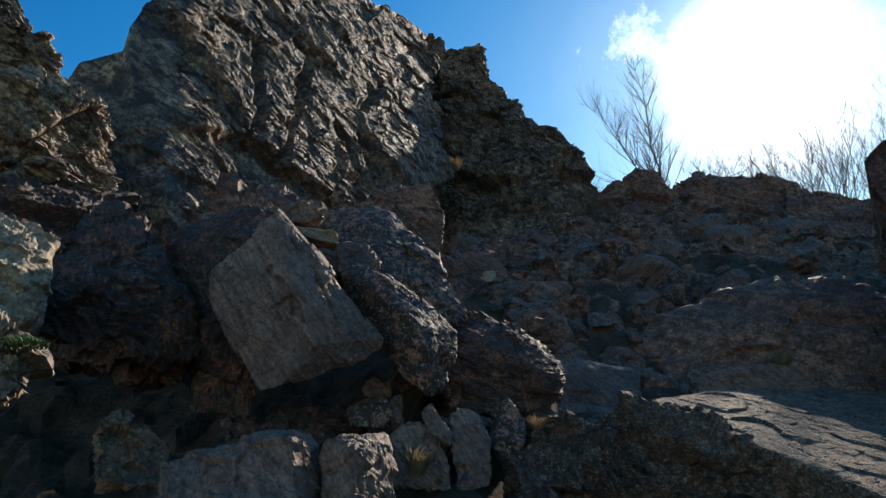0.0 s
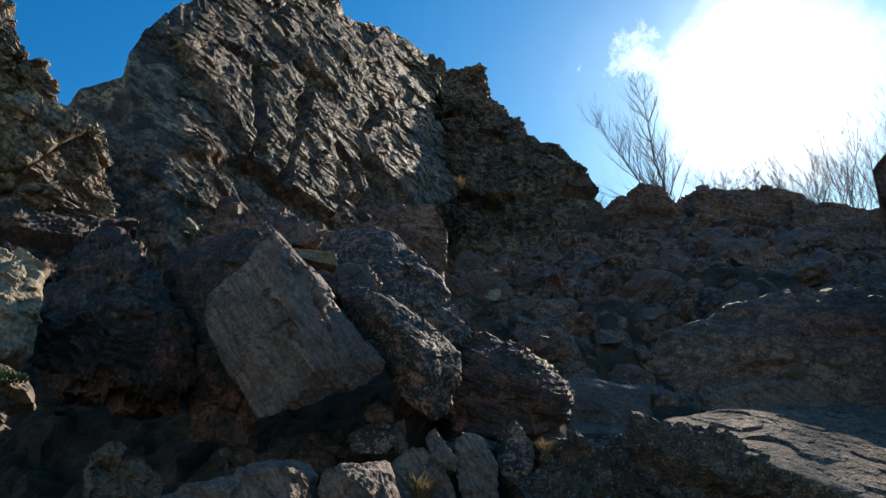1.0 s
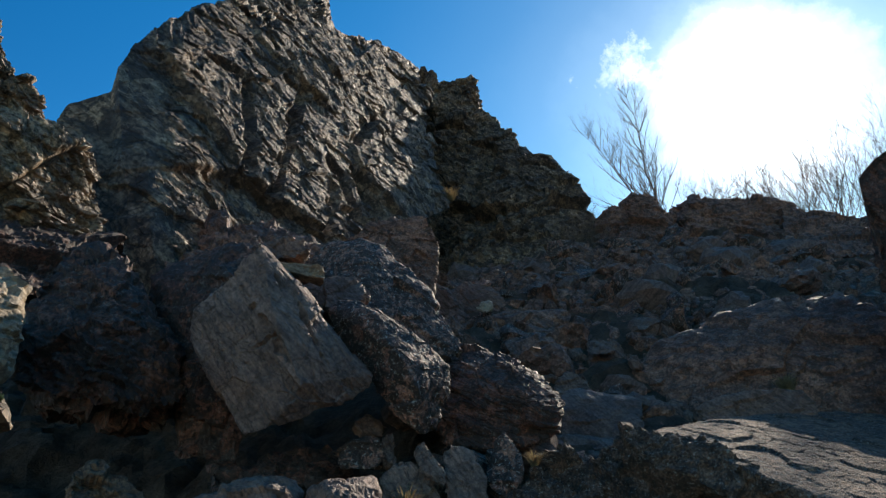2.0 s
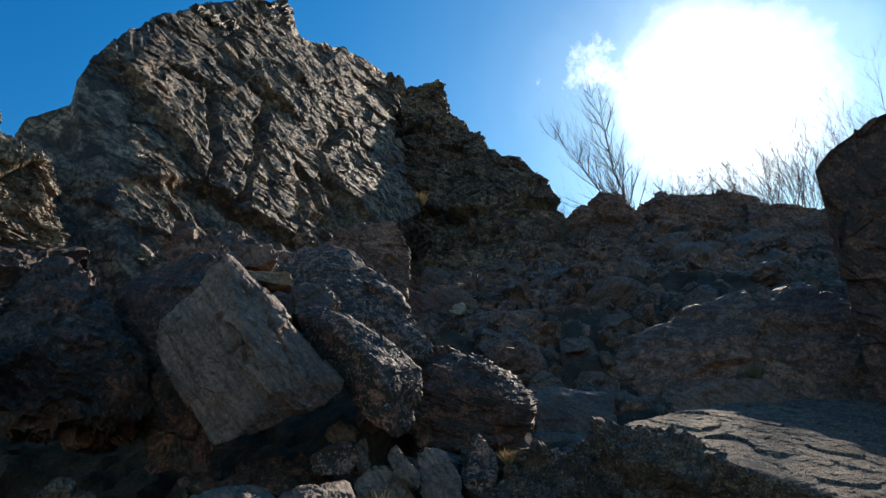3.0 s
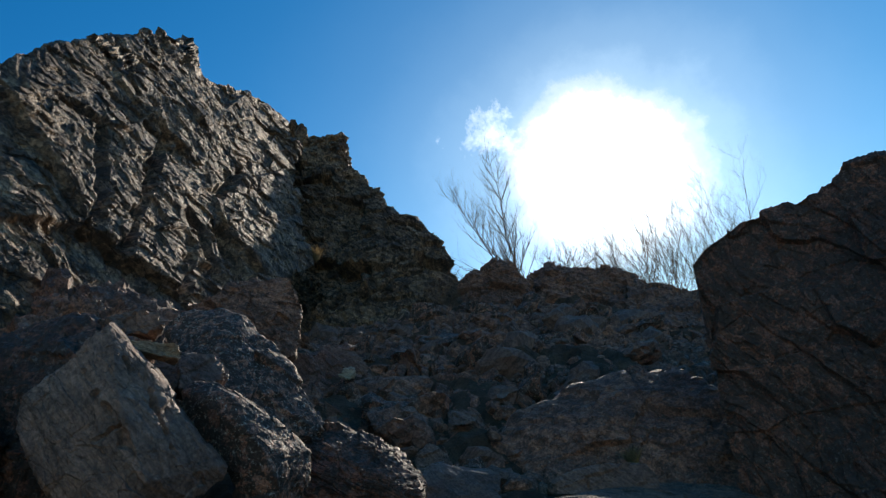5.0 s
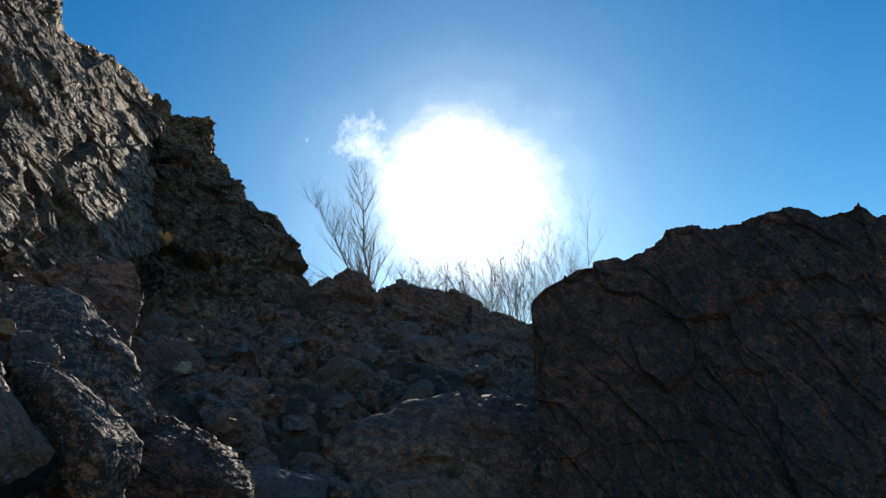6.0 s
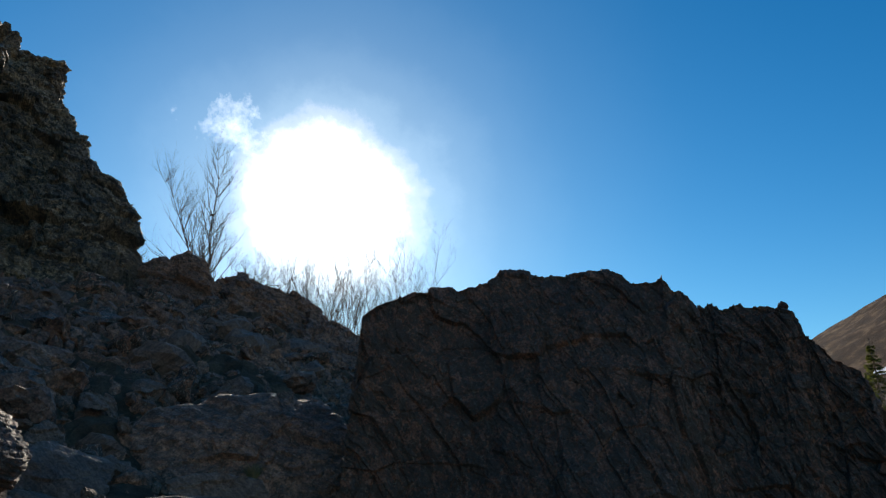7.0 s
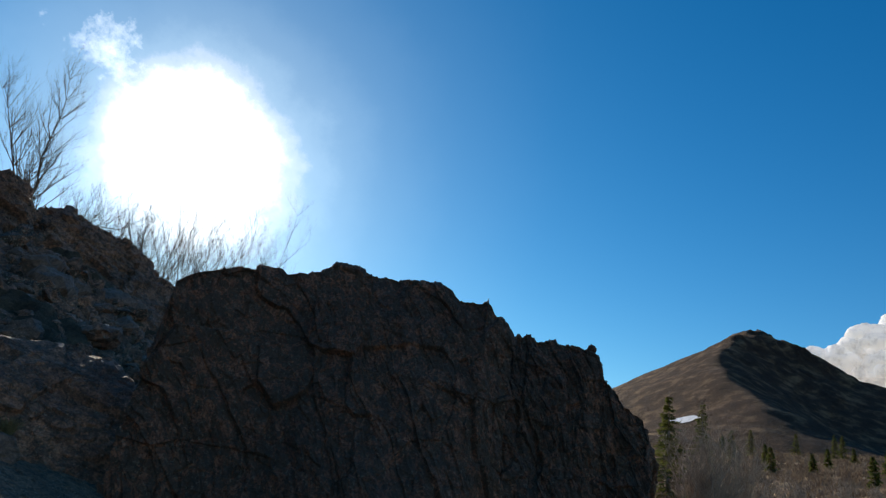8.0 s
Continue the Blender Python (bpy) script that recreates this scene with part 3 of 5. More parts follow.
outcrop = tagged(new("rock_outcrop"), "brown and grey rock outcrop with sunlit rims", "rock outcrop")
outcrop.location = polar(-28, 13)
OC = Matrix.Translation(-outcrop.location)
for nm, cs, sd in (("upper_block", [(-3.88, 4.08, 6.12), (-3.45, 4.84, 6.09), (-3.43, 5.13, 5.78), (-3.37, 5.15, 5.53), (-3.22, 5.2, 5.43), (-3.16, 5.25, 5.26), (-3.03, 5.33, 5.11), (-3.13, 5.39, 4.94), (-3.25, 5.19, 4.64), (-3.99, 4.48, 4.21), (-5.49, 6.7, 6.13), (-5, 7.54, 5.57), (-4.78, 7.78, 5.28), (-5.74, 7.27, 4.68)], 21), ("lower_block", [(-3.99, 4.42, 4.65), (-3.23, 5.14, 4.75), (-3.11, 5.48, 4.95), (-2.88, 5.71, 4.95), (-2.83, 5.82, 4.81), (-2.83, 5.93, 4.4), (-2.82, 5.89, 4.09), (-3.03, 5.54, 4.05), (-3.09, 5.1, 4.29), (-3.28, 5.03, 3.55), (-3.8, 4.35, 3.49), (-5.45, 7.21, 4.65), (-4.36, 8.06, 4.78), (-4.37, 8.31, 4.1), (-4.92, 7.84, 3.78)], 22)):
    rock_part(nm, cs, "ochre", outcrop, level=8, edge=80, chip=0.13, chip_size=1.0, strata=0.01, rough=0.008, seed=sd, splinters=(44, 0.6, 0.7)).data.transform(OC)

# ---- boulders, nearest last ----
rock("rock_ledge", [(-3.66, 4.18, 3.53), (-3.26, 4.98, 3.87), (-3.11, 5.77, 4.13), (-2.67, 6, 4.09), (-2.48, 5.86, 3.71), (-2.56, 5.39, 3.33), (-2.91, 4.48, 3.13), (-3.31, 3.83, 2.91), (-4.71, 6.16, 3.55), (-3.54, 7.31, 3.87), (-4.1, 6.53, 3.23)], "black", "dark sloping ledge below the outcrop", "rock ledge", level=6, edge=57, chip=0.12, chip_size=0.9, strata=0.0275, rough=0.025, seed=31, splinters=(35, 0.6, 0.6))
rock("rock_ledge", [(-2.56, 6.59, 3.92), (-2.44, 7.1, 4.32), (-2.15, 7.69, 4.83), (-1.73, 7.81, 4.78), (-1.2, 7.65, 4.36), (-0.95, 7.71, 4.28), (-0.9, 6.69, 3.65), (-1.59, 6.17, 3.53), (-2.17, 5.99, 3.55), (-3.11, 9.2, 3.94), (-2.23, 9.74, 4.51), (-1.66, 9.46, 3.75)], "dark", "dark layered ledge at the foot of the cliff", "rock ledge", level=6, edge=57, chip=0.12, chip_size=0.8, strata=0.0275, rough=0.025, seed=32, splinters=(30, 0.6, 0.8))
rock("ridge_rock", [(6.00, 20.51, 8.20), (6.43, 20.26, 8.61), (6.88, 20.05, 8.76), (7.33, 19.88, 8.80), (7.64, 19.81, 8.68), (7.96, 19.81, 8.32), (8.27, 19.81, 7.92), (7.49, 18.20, 6.22), (5.31, 18.90, 6.46), (7.56, 24.17, 7.93), (8.61, 23.65, 8.42), (9.37, 23.59, 7.71)], "dark", "dark rock hump on the skyline ridge", "rock", level=6, edge=110, chip=0.2, chip_size=1.1, strata=0.033, rough=0.03, seed=33)
rock("ridge_rock", [(8.47, 20.82, 8.23), (8.89, 20.55, 8.55), (9.26, 20.34, 8.69), (10.15, 20.02, 8.38), (11.11, 19.66, 7.95), (11.77, 19.38, 7.59), (12.08, 19.30, 7.16), (10.66, 17.37, 5.57), (7.48, 18.80, 6.19), (10.58, 24.14, 7.84), (11.91, 23.47, 7.95), (13.46, 22.93, 6.98)], "dark", "broad dark rock hump on the skyline ridge", "rock", level=6, edge=110, chip=0.2, chip_size=1.1, strata=0.033, rough=0.03, seed=34)
rock("ridge_rock", [(10.99, 18.64, 7.28), (11.46, 18.45, 7.00), (12.06, 18.16, 6.64), (12.79, 17.74, 6.33), (12.83, 16.48, 5.82), (11.18, 14.58, 4.60), (9.11, 15.85, 5.11), (13.10, 21.49, 6.73), (14.62, 20.70, 5.91), (12.51, 20.63, 5.26)], "dark", "low dark rock ledge ending the skyline ridge", "rock", level=6, edge=110, chip=0.2, chip_size=1.1, strata=0.033, rough=0.03, seed=35)
# ---- the great boulders that close the other side ----
GREAT = tagged(new("boulder"), "huge dark shaded boulder with a long uneven crest", "boulder")
GREAT.location = (6.2, 5.0, 0.2)
CRAG = tagged(new("boulder"), "dark craggy boulder with a steep lichen-flecked end", "boulder")
CRAG.location = (8.6, 2.9, 0.0)
for thing, nm, foot, crest, n_u, n_v, how in (
        (GREAT, "shaded_face", [(4.61, 6.88, 0.90), (4.72, 6.57, 0.84), (5.19, 6.24, 0.78), (5.51, 5.79, 0.71), (5.64, 5.40, 0.65), (5.70, 5.03, 0.59), (5.68, 4.82, 0.53), (5.77, 4.51, 0.46), (5.94, 4.18, 0.40), (6.09, 3.86, 0.34), (6.26, 3.67, 0.28), (6.42, 3.54, 0.21), (6.60, 3.51, 0.15), (6.89, 3.42, 0.09), (7.13, 3.46, 0.03), (7.48, 3.53, -0.04), (7.97, 3.51, -0.10)], [(4.86, 6.65, 3.86), (5.13, 6.66, 4.09), (5.76, 6.62, 4.37), (6.29, 6.42, 4.48), (6.62, 6.25, 4.53), (6.85, 6.05, 4.68), (6.97, 5.98, 4.74), (7.16, 5.72, 4.71), (7.41, 5.37, 4.69), (7.59, 4.99, 4.69), (7.70, 4.70, 4.61), (7.78, 4.46, 4.53), (7.81, 4.30, 4.40), (7.90, 4.05, 4.39), (7.90, 3.93, 4.43), (8.01, 3.84, 4.29), (8.22, 3.65, 3.93)], 520, 300, dict(chip=0.07, chip_size=1.1, strata=0.006, rough=0.008, seed=36, back=(0.75, 0.66, 0), depth=3.0, fine=0.6, groove=0.25, grain=(66, 1.3, 0.7, 0.74, -0.67))),
        (CRAG, "steep_end", [(7.25, 3.24, -0.10), (7.39, 3.18, -0.11), (7.62, 3.12, -0.11), (7.82, 2.95, -0.12), (8.02, 2.80, -0.13), (8.17, 2.72, -0.14), (8.34, 2.58, -0.14), (8.49, 2.55, -0.15), (8.63, 2.52, -0.16), (8.68, 2.52, -0.16), (8.78, 2.38, -0.17), (8.85, 2.31, -0.18), (8.97, 2.07, -0.19), (9.03, 1.98, -0.19), (9.07, 2.02, -0.20)], [(9.02, 4.24, 4.12), (9.07, 4.11, 4.18), (9.24, 3.98, 4.25), (9.39, 3.71, 4.22), (9.51, 3.47, 4.18), (9.57, 3.34, 4.16), (9.66, 3.13, 4.15), (9.73, 3.05, 4.00), (9.78, 2.97, 3.93), (9.73, 2.93, 3.72), (9.74, 2.73, 3.52), (9.71, 2.61, 3.31), (9.73, 2.32, 3.12), (9.70, 2.19, 2.82), (9.63, 2.20, 2.30)], 420, 320, dict(chip=0.07, chip_size=0.9, strata=0.006, rough=0.008, seed=37, back=(0.95, 0.3, 0), depth=3.0, fine=0.6, groove=0.3, grain=(68, 1.0, 1.0, 0.55, -0.83)))):
    p, f = loft(foot, crest, n_u, n_v, **how)
    mesh_object(nm, (p - np.array(thing.location)).tolist(), f, BLACK).parent = thing
rock("boulder", [(2.76, 8.90, 2.49), (3.04, 9.00, 2.68), (3.39, 8.98, 2.74), (4.06, 8.90, 2.87), (4.53, 8.87, 3.08), (4.96, 8.86, 3.12), (5.37, 8.65, 2.94), (5.59, 8.29, 2.76), (5.71, 7.63, 2.28), (5.72, 7.01, 1.63), (5.33, 6.79, 1.04), (4.06, 7.41, 1.35), (3.06, 7.99, 1.47), (2.51, 8.60, 1.70), (3.95, 8.00, 2.29), (4.46, 11.50, 2.16), (5.36, 11.21, 2.45), (6.34, 10.83, 2.47), (6.92, 10.14, 1.48), (4.89, 11.10, 1.38)], "dark", "broad dark boulder half sunk in the scree", "boulder", level=6, edge=70, chip=0.09, chip_size=0.9, strata=0.0165, rough=0.025, seed=38, groove=0.3)
rock("slab", [(2.74, 7.12, 1.77), (3.06, 6.99, 1.86), (3.62, 6.72, 1.79), (3.68, 6.59, 1.65), (3.61, 6.52, 1.50), (2.70, 6.95, 1.63), (3.09, 7.72, 1.68), (3.96, 7.28, 1.56)], "grey", "low grey slab in front of a dark boulder", "slab", level=5, edge=100, chip=0.03, chip_size=0.4, strata=0.011, rough=0.015, seed=39, groove=0.25)
rock("boulder", [(-1.3, 10.61, 5.28), (-0.86, 10.6, 5.45), (-0.32, 10.74, 5.64), (0.34, 10.74, 5.64), (0.47, 10.7, 5.24), (0.44, 10.74, 4.81), (0.2, 10.63, 4.27), (-0.4, 10.28, 4.53), (-1.11, 10.33, 4.83), (-1.15, 12.76, 5.16), (0.16, 12.77, 5.42), (0.04, 12.93, 4.41)], "dark", "dark boulder high on the scree with one pale chip", "boulder", level=6, edge=100, chip=0.1, chip_size=0.9, strata=0.0275, rough=0.025, seed=40, groove=0.25)
rock("stone", [(0.52, 11.97, 4.46), (0.88, 12.15, 4.74), (1.4, 12.13, 4.61), (1.58, 11.95, 4.16), (1.38, 11.75, 3.98), (0.57, 11.8, 4.09), (0.7, 12.77, 4.39), (1.55, 12.75, 4.15)], "grey", "grey block high on the scree", "stone", level=5, edge=100, chip=0.04, chip_size=0.4, strata=0.011, rough=0.015, seed=41, groove=0.25)
rock("stone", [(0.23, 11.61, 4.62), (0.52, 11.63, 4.5), (0.79, 11.69, 4.2), (0.7, 11.54, 3.97), (0.26, 11.44, 4.05), (0.31, 12.16, 4.51), (0.69, 12.2, 4.01)], "grey", "small grey block on the scree", "stone", level=5, edge=100, chip=0.03, chip_size=0.3, strata=0.011, rough=0.01, seed=42, groove=0.25)
rock("slab", [(1.01, 11.24, 3.82), (1.77, 11.63, 3.96), (2.54, 11.52, 3.79), (2.65, 11.34, 3.49), (1.87, 11.02, 3.28), (1.04, 11, 3.43), (1.37, 12.5, 3.71), (2.66, 12.44, 3.42)], "dark", "wide dark slab lying on the scree", "slab", level=5, edge=100, chip=0.05, chip_size=0.5, strata=0.0165, rough=0.015, seed=43, groove=0.25)
rock("stone", [(1.11, 9.32, 3.04), (1.64, 9.54, 3.14), (2.01, 9.5, 2.92), (1.98, 9.23, 2.64), (1.25, 9.06, 2.63), (1.38, 10.34, 2.93), (2.08, 10.26, 2.61)], "dark", "dark angular stone on the scree", "stone", level=5, edge=100, chip=0.04, chip_size=0.4, strata=0.011, rough=0.015, seed=44, groove=0.25)
rock("stone", [(2.33, 9.63, 2.94), (2.45, 9.6, 2.99), (2.74, 9.53, 2.87), (2.8, 9.54, 2.66), (2.67, 9.4, 2.34), (2.22, 9.41, 2.4), (2.51, 10.15, 2.84), (2.89, 10.07, 2.61)], "grey", "upright grey block with a pale top", "stone", level=5, edge=100, chip=0.03, chip_size=0.35, strata=0.011, rough=0.01, seed=45, groove=0.25)
rock("stone", [(2.27, 8.48, 2.21), (2.53, 8.41, 2.21), (2.61, 8.39, 2.06), (2.52, 8.32, 1.89), (2.18, 8.31, 2), (2.43, 8.91, 2.13), (2.64, 8.83, 1.88)], "grey", "grey block beside a dark boulder", "stone", level=5, edge=100, chip=0.025, chip_size=0.3, strata=0.00825, rough=0.01, seed=46, groove=0.25)
rock("stone", [(1.52, 8.44, 2.3), (1.76, 8.58, 2.49), (1.98, 8.54, 2.33), (1.93, 8.37, 2.09), (1.49, 8.25, 2.08), (1.71, 9.14, 2.23), (2.04, 9.08, 2.06)], "grey", "leaning grey stone among the scree", "stone", level=5, edge=100, chip=0.03, chip_size=0.35, strata=0.011, rough=0.01, seed=47, groove=0.25)
rock("slab", [(1.37, 7.26, 2.09), (1.49, 7.43, 2.16), (1.77, 7.38, 2.09), (2.18, 7.17, 1.91), (2.05, 6.90, 1.68), (1.29, 7.08, 1.78), (1.68, 8.11, 2.21), (2.41, 7.93, 1.98), (1.21, 6.90, 1.51), (1.95, 6.72, 1.47)], "grey", "flat grey slab stepping down the scree", "slab", level=5, edge=150, chip=0.015, chip_size=0.4, strata=0.011, rough=0.01, seed=48, groove=0.25)
rock("slab", [(1.19, 6.69, 1.69), (1.43, 6.75, 1.66), (1.79, 6.67, 1.57), (1.79, 6.45, 1.48), (1.61, 6.19, 1.31), (1.07, 6.31, 1.37), (1.39, 7.37, 1.70), (2.00, 7.23, 1.57), (1.00, 6.10, 1.15), (1.51, 5.99, 1.09)], "grey", "low flat slab at the foot of the scree", "slab", level=5, edge=150, chip=0.015, chip_size=0.4, strata=0.011, rough=0.01, seed=49, groove=0.25)
rock("boulder", [(0.23, 6.12, 2.58), (0.47, 6.10, 2.58), (0.77, 5.99, 2.44), (0.97, 5.80, 2.14), (1.07, 5.69, 2.01), (0.99, 5.51, 1.68), (0.51, 5.33, 1.64), (0.08, 5.35, 1.72), (0.05, 5.49, 1.99), (0.29, 5.56, 2.20), (0.72, 5.44, 2.04), (0.97, 5.46, 1.88), (0.41, 7.10, 2.71), (1.15, 7.07, 2.35), (1.16, 6.70, 1.78), (0.13, 6.96, 2.38)], "black", "dark angular boulder with pale upper ledges", "boulder", level=7, edge=100, chip=0.035, chip_size=0.6, strata=0.008, rough=0.008, seed=50, groove=0.25, splinters=(24, 0.45, 0.4))
rock("boulder", [(-0.91, 6.21, 3.63), (-0.77, 6.28, 3.8), (-0.47, 6.4, 3.85), (-0.24, 6.35, 3.74), (-0.02, 6.24, 3.41), (0.23, 6.15, 2.95), (0.39, 6.11, 2.59), (0.19, 5.94, 2.45), (-0.26, 5.67, 2.81), (-0.68, 5.66, 3.12), (-0.47, 5.81, 3.4), (-0.85, 7.66, 3.45), (-0.31, 7.7, 3.52), (0.18, 7.78, 2.68), (-0.68, 7.54, 3.13)], "lichen", "long leaning boulder with a sharp spine", "boulder", level=6, edge=100, chip=0.04, chip_size=0.6, strata=0.011, rough=0.015, seed=51, groove=0.25)
rock("boulder", [(-2.54, 4.17, 2.67), (-2.47, 4.15, 2.9), (-2.45, 4.32, 3.15), (-2.4, 4.6, 3.42), (-2.24, 4.75, 3.53), (-1.98, 4.7, 3.36), (-1.87, 4.7, 3.17), (-1.66, 4.71, 2.62), (-1.64, 4.67, 2.33), (-1.77, 4.43, 2.14), (-2.08, 4.05, 2.25), (-2.41, 4.07, 2.43), (-1.93, 4.06, 2.58), (-3.11, 5.6, 2.63), (-2.9, 5.73, 3.17), (-2.52, 5.89, 3), (-2.55, 5.91, 2.24), (-2.7, 5.68, 2.61)], "black", "big shadowed boulder with black crust and sunlit tip", "boulder", level=6, edge=100, chip=0.055, chip_size=0.6, strata=0.011, rough=0.015, seed=52, groove=0.25, splinters=(38, 0.5, 0.5))
rock("boulder", [(-2.06, 5.13, 3.34), (-1.77, 5.29, 3.52), (-1.35, 5.29, 3.57), (-1.11, 5.07, 3.43), (-1.16, 4.83, 3.14), (-1.44, 4.74, 2.81), (-1.64, 4.76, 2.42), (-1.79, 4.87, 1.9), (-1.34, 4.82, 1.76), (-1.9, 4.99, 2.92), (-2.29, 6.16, 3.14), (-1.57, 6.25, 3.25), (-2.05, 6.18, 2.48), (-2.2, 6.17, 2.83)], "black", "dark boulder wedged behind the leaning slab", "boulder", level=6, edge=100, chip=0.045, chip_size=0.6, strata=0.011, rough=0.015, seed=53, groove=0.25)
rock("slab", [(-0.88, 5.03, 3.03), (-0.76, 5.13, 3.11), (-0.48, 5.17, 3.09), (-0.37, 5.11, 2.97), (-0.39, 5.03, 2.85), (-0.65, 4.96, 2.81), (-0.85, 4.92, 2.86), (-0.9, 5.61, 2.99), (-0.49, 5.68, 2.94), (-0.89, 5.6, 2.87)], "grey", "rounded grey slab wedged between boulders", "slab", level=5, edge=43, chip=0.03, chip_size=0.4, strata=0.0055, rough=0.0075, seed=54)
rock("boulder", [(-2.31, 2.91, 2.78), (-2.23, 3.16, 2.95), (-2.12, 3.25, 2.94), (-2.03, 3.32, 2.9), (-1.96, 3.38, 2.82), (-1.98, 3.33, 2.61), (-1.99, 3.27, 2.35), (-2.07, 2.99, 2.27), (-2.17, 2.79, 2.28), (-2.83, 3.81, 2.72), (-2.55, 4.05, 2.79), (-2.58, 4.1, 2.38)], "pale", "pale sunlit boulder with a rough broken face", "boulder", level=6, edge=100, chip=0.05, chip_size=0.4, strata=0.011, rough=0.015, seed=55, groove=0.25)
rock("boulder", [(-0.95, 4.25, 3.15), (-1.09, 4.25, 3.00), (-1.18, 4.21, 2.89), (-1.37, 4.19, 2.73), (-1.41, 4.21, 2.56), (-1.33, 4.19, 2.38), (-1.18, 4.13, 2.16), (-1.07, 4.07, 1.93), (-0.94, 4.02, 1.93), (-0.78, 4.04, 2.06), (-0.71, 4.03, 2.16), (-1.05, 4.17, 2.87), (-0.85, 4.03, 2.61), (-0.77, 4.01, 2.35), (-0.84, 4.30, 3.00), (-0.75, 4.28, 2.78), (-0.67, 4.28, 2.64), (-0.57, 4.33, 2.46), (-0.43, 4.39, 2.35), (-0.34, 4.45, 2.22), (-0.37, 4.45, 2.15), (-0.47, 4.37, 2.08), (-0.59, 4.18, 2.15), (-1.08, 5.09, 3.40), (-1.57, 4.90, 2.86), (-1.21, 4.83, 2.06), (-0.49, 5.23, 2.34)], "grey", "large smooth grey boulder leaning over a dark hollow", "boulder", level=8, edge=260, chip=0.016, chip_size=0.4, strata=0.006, rough=0.005, seed=56, bed=(0, 58, 0), groove=0.3, splinters=(60, 0.4, 0.09), cracks=((-1.25, 4.18, 2.33, -1.01, 4.10, 2.40, 0.018, 0.05), (-1.01, 4.10, 2.40, -0.86, 4.02, 2.48, 0.018, 0.05), (-0.86, 4.02, 2.48, -0.77, 4.01, 2.29, 0.018, 0.05), (-1.06, 4.17, 2.82, -0.86, 4.01, 2.49, 0.018, 0.05), (-0.77, 4.24, 2.73, -0.61, 4.19, 2.33, 0.018, 0.05), (-0.66, 4.27, 2.52, -0.49, 4.30, 2.17, 0.018, 0.05), (-0.91, 4.28, 3.03, -0.83, 4.20, 2.81, 0.018, 0.05)))
rock("boulder", [(-0.63, 4.77, 2.78), (-0.52, 4.82, 2.83), (-0.39, 4.79, 2.79), (-0.29, 4.62, 2.67), (-0.03, 4.76, 2.51), (0.11, 4.89, 2.38), (0.19, 4.95, 2.27), (0.18, 4.97, 2.14), (0.09, 4.93, 2.00), (0.02, 4.85, 1.84), (-0.05, 4.75, 1.80), (-0.12, 4.64, 1.87), (-0.23, 4.68, 1.97), (-0.31, 4.71, 2.13), (-0.48, 4.75, 2.48), (-0.62, 4.80, 2.64), (-0.23, 4.52, 2.45), (-0.11, 4.47, 2.27), (-0.07, 4.52, 2.09), (-0.54, 5.52, 2.92), (0.13, 5.64, 2.42), (-0.07, 5.49, 1.96)], "lichen", "boulder with black crust and white lichen flecks", "boulder", level=7, edge=130, chip=0.018, chip_size=0.35, strata=0.00825, rough=0.006, seed=57, groove=0.25)
rock("stone", [(-0.95, 4.61, 3.14), (-0.61, 4.59, 3.06), (-0.58, 4.61, 3), (-0.6, 4.62, 2.96), (-0.7, 4.6, 2.98), (-0.88, 4.6, 3.05), (-0.95, 4.87, 3.1), (-0.67, 4.92, 2.97)], "pale", "pale flat stone lying on top of boulders", "stone", level=4, edge=62, chip=0.02, chip_size=0.2, strata=0.0044, rough=0.004, seed=58)
rock("stone", [(-1.12, 4.87, 3.37), (-0.94, 4.89, 3.42), (-0.77, 4.93, 3.4), (-0.76, 4.92, 3.27), (-0.86, 4.87, 3.22), (-1.02, 4.82, 3.25), (-1.14, 5.2, 3.35), (-0.86, 5.26, 3.27)], "grey", "grey blocky stone perched above the boulders", "stone", level=4, edge=62, chip=0.02, chip_size=0.2, strata=0.0055, rough=0.005, seed=59)
rock("stone", [(-1.61, 4.94, 1.8), (-1.23, 5.05, 1.85), (-0.75, 5.14, 1.85), (-0.58, 4.97, 1.63), (-0.86, 4.72, 1.59), (-1.43, 4.58, 1.6), (-1.71, 5.64, 1.7), (-0.8, 5.76, 1.55)], "black", "dark stone in the hollow under the boulder", "stone", level=5, edge=52, chip=0.05, chip_size=0.3, strata=0.011, rough=0.01, seed=60)
rock("stone", [(-0.54, 4.91, 1.98), (-0.44, 4.96, 2.01), (-0.32, 4.98, 1.92), (-0.35, 4.88, 1.84), (-0.53, 4.86, 1.88), (-0.55, 5.31, 1.93), (-0.4, 5.31, 1.82)], "grey", "small stone wedged under the boulder", "stone", level=4, edge=57, chip=0.02, chip_size=0.2, strata=0.0055, rough=0.005, seed=61)
rock("stone", [(-0.62, 4.66, 1.79), (-0.45, 4.67, 1.86), (-0.34, 4.68, 1.83), (-0.31, 4.64, 1.71), (-0.37, 4.59, 1.63), (-0.61, 4.56, 1.66), (-0.62, 5.03, 1.74), (-0.38, 5.04, 1.67)], "lichen", "small lichen-flecked block among loose stones", "stone", level=5, edge=100, chip=0.02, chip_size=0.2, strata=0.0055, rough=0.0075, seed=62, groove=0.25)
rock("stone", [(-0.34, 4.78, 1.83), (-0.26, 4.79, 1.84), (-0.26, 4.74, 1.71), (-0.3, 4.69, 1.62), (-0.35, 4.69, 1.64), (-0.35, 5.05, 1.78), (-0.32, 5.02, 1.61)], "grey", "thin upright sliver of grey stone", "stone", level=4, edge=57, chip=0.015, chip_size=0.15, strata=0.0055, rough=0.005, seed=63)
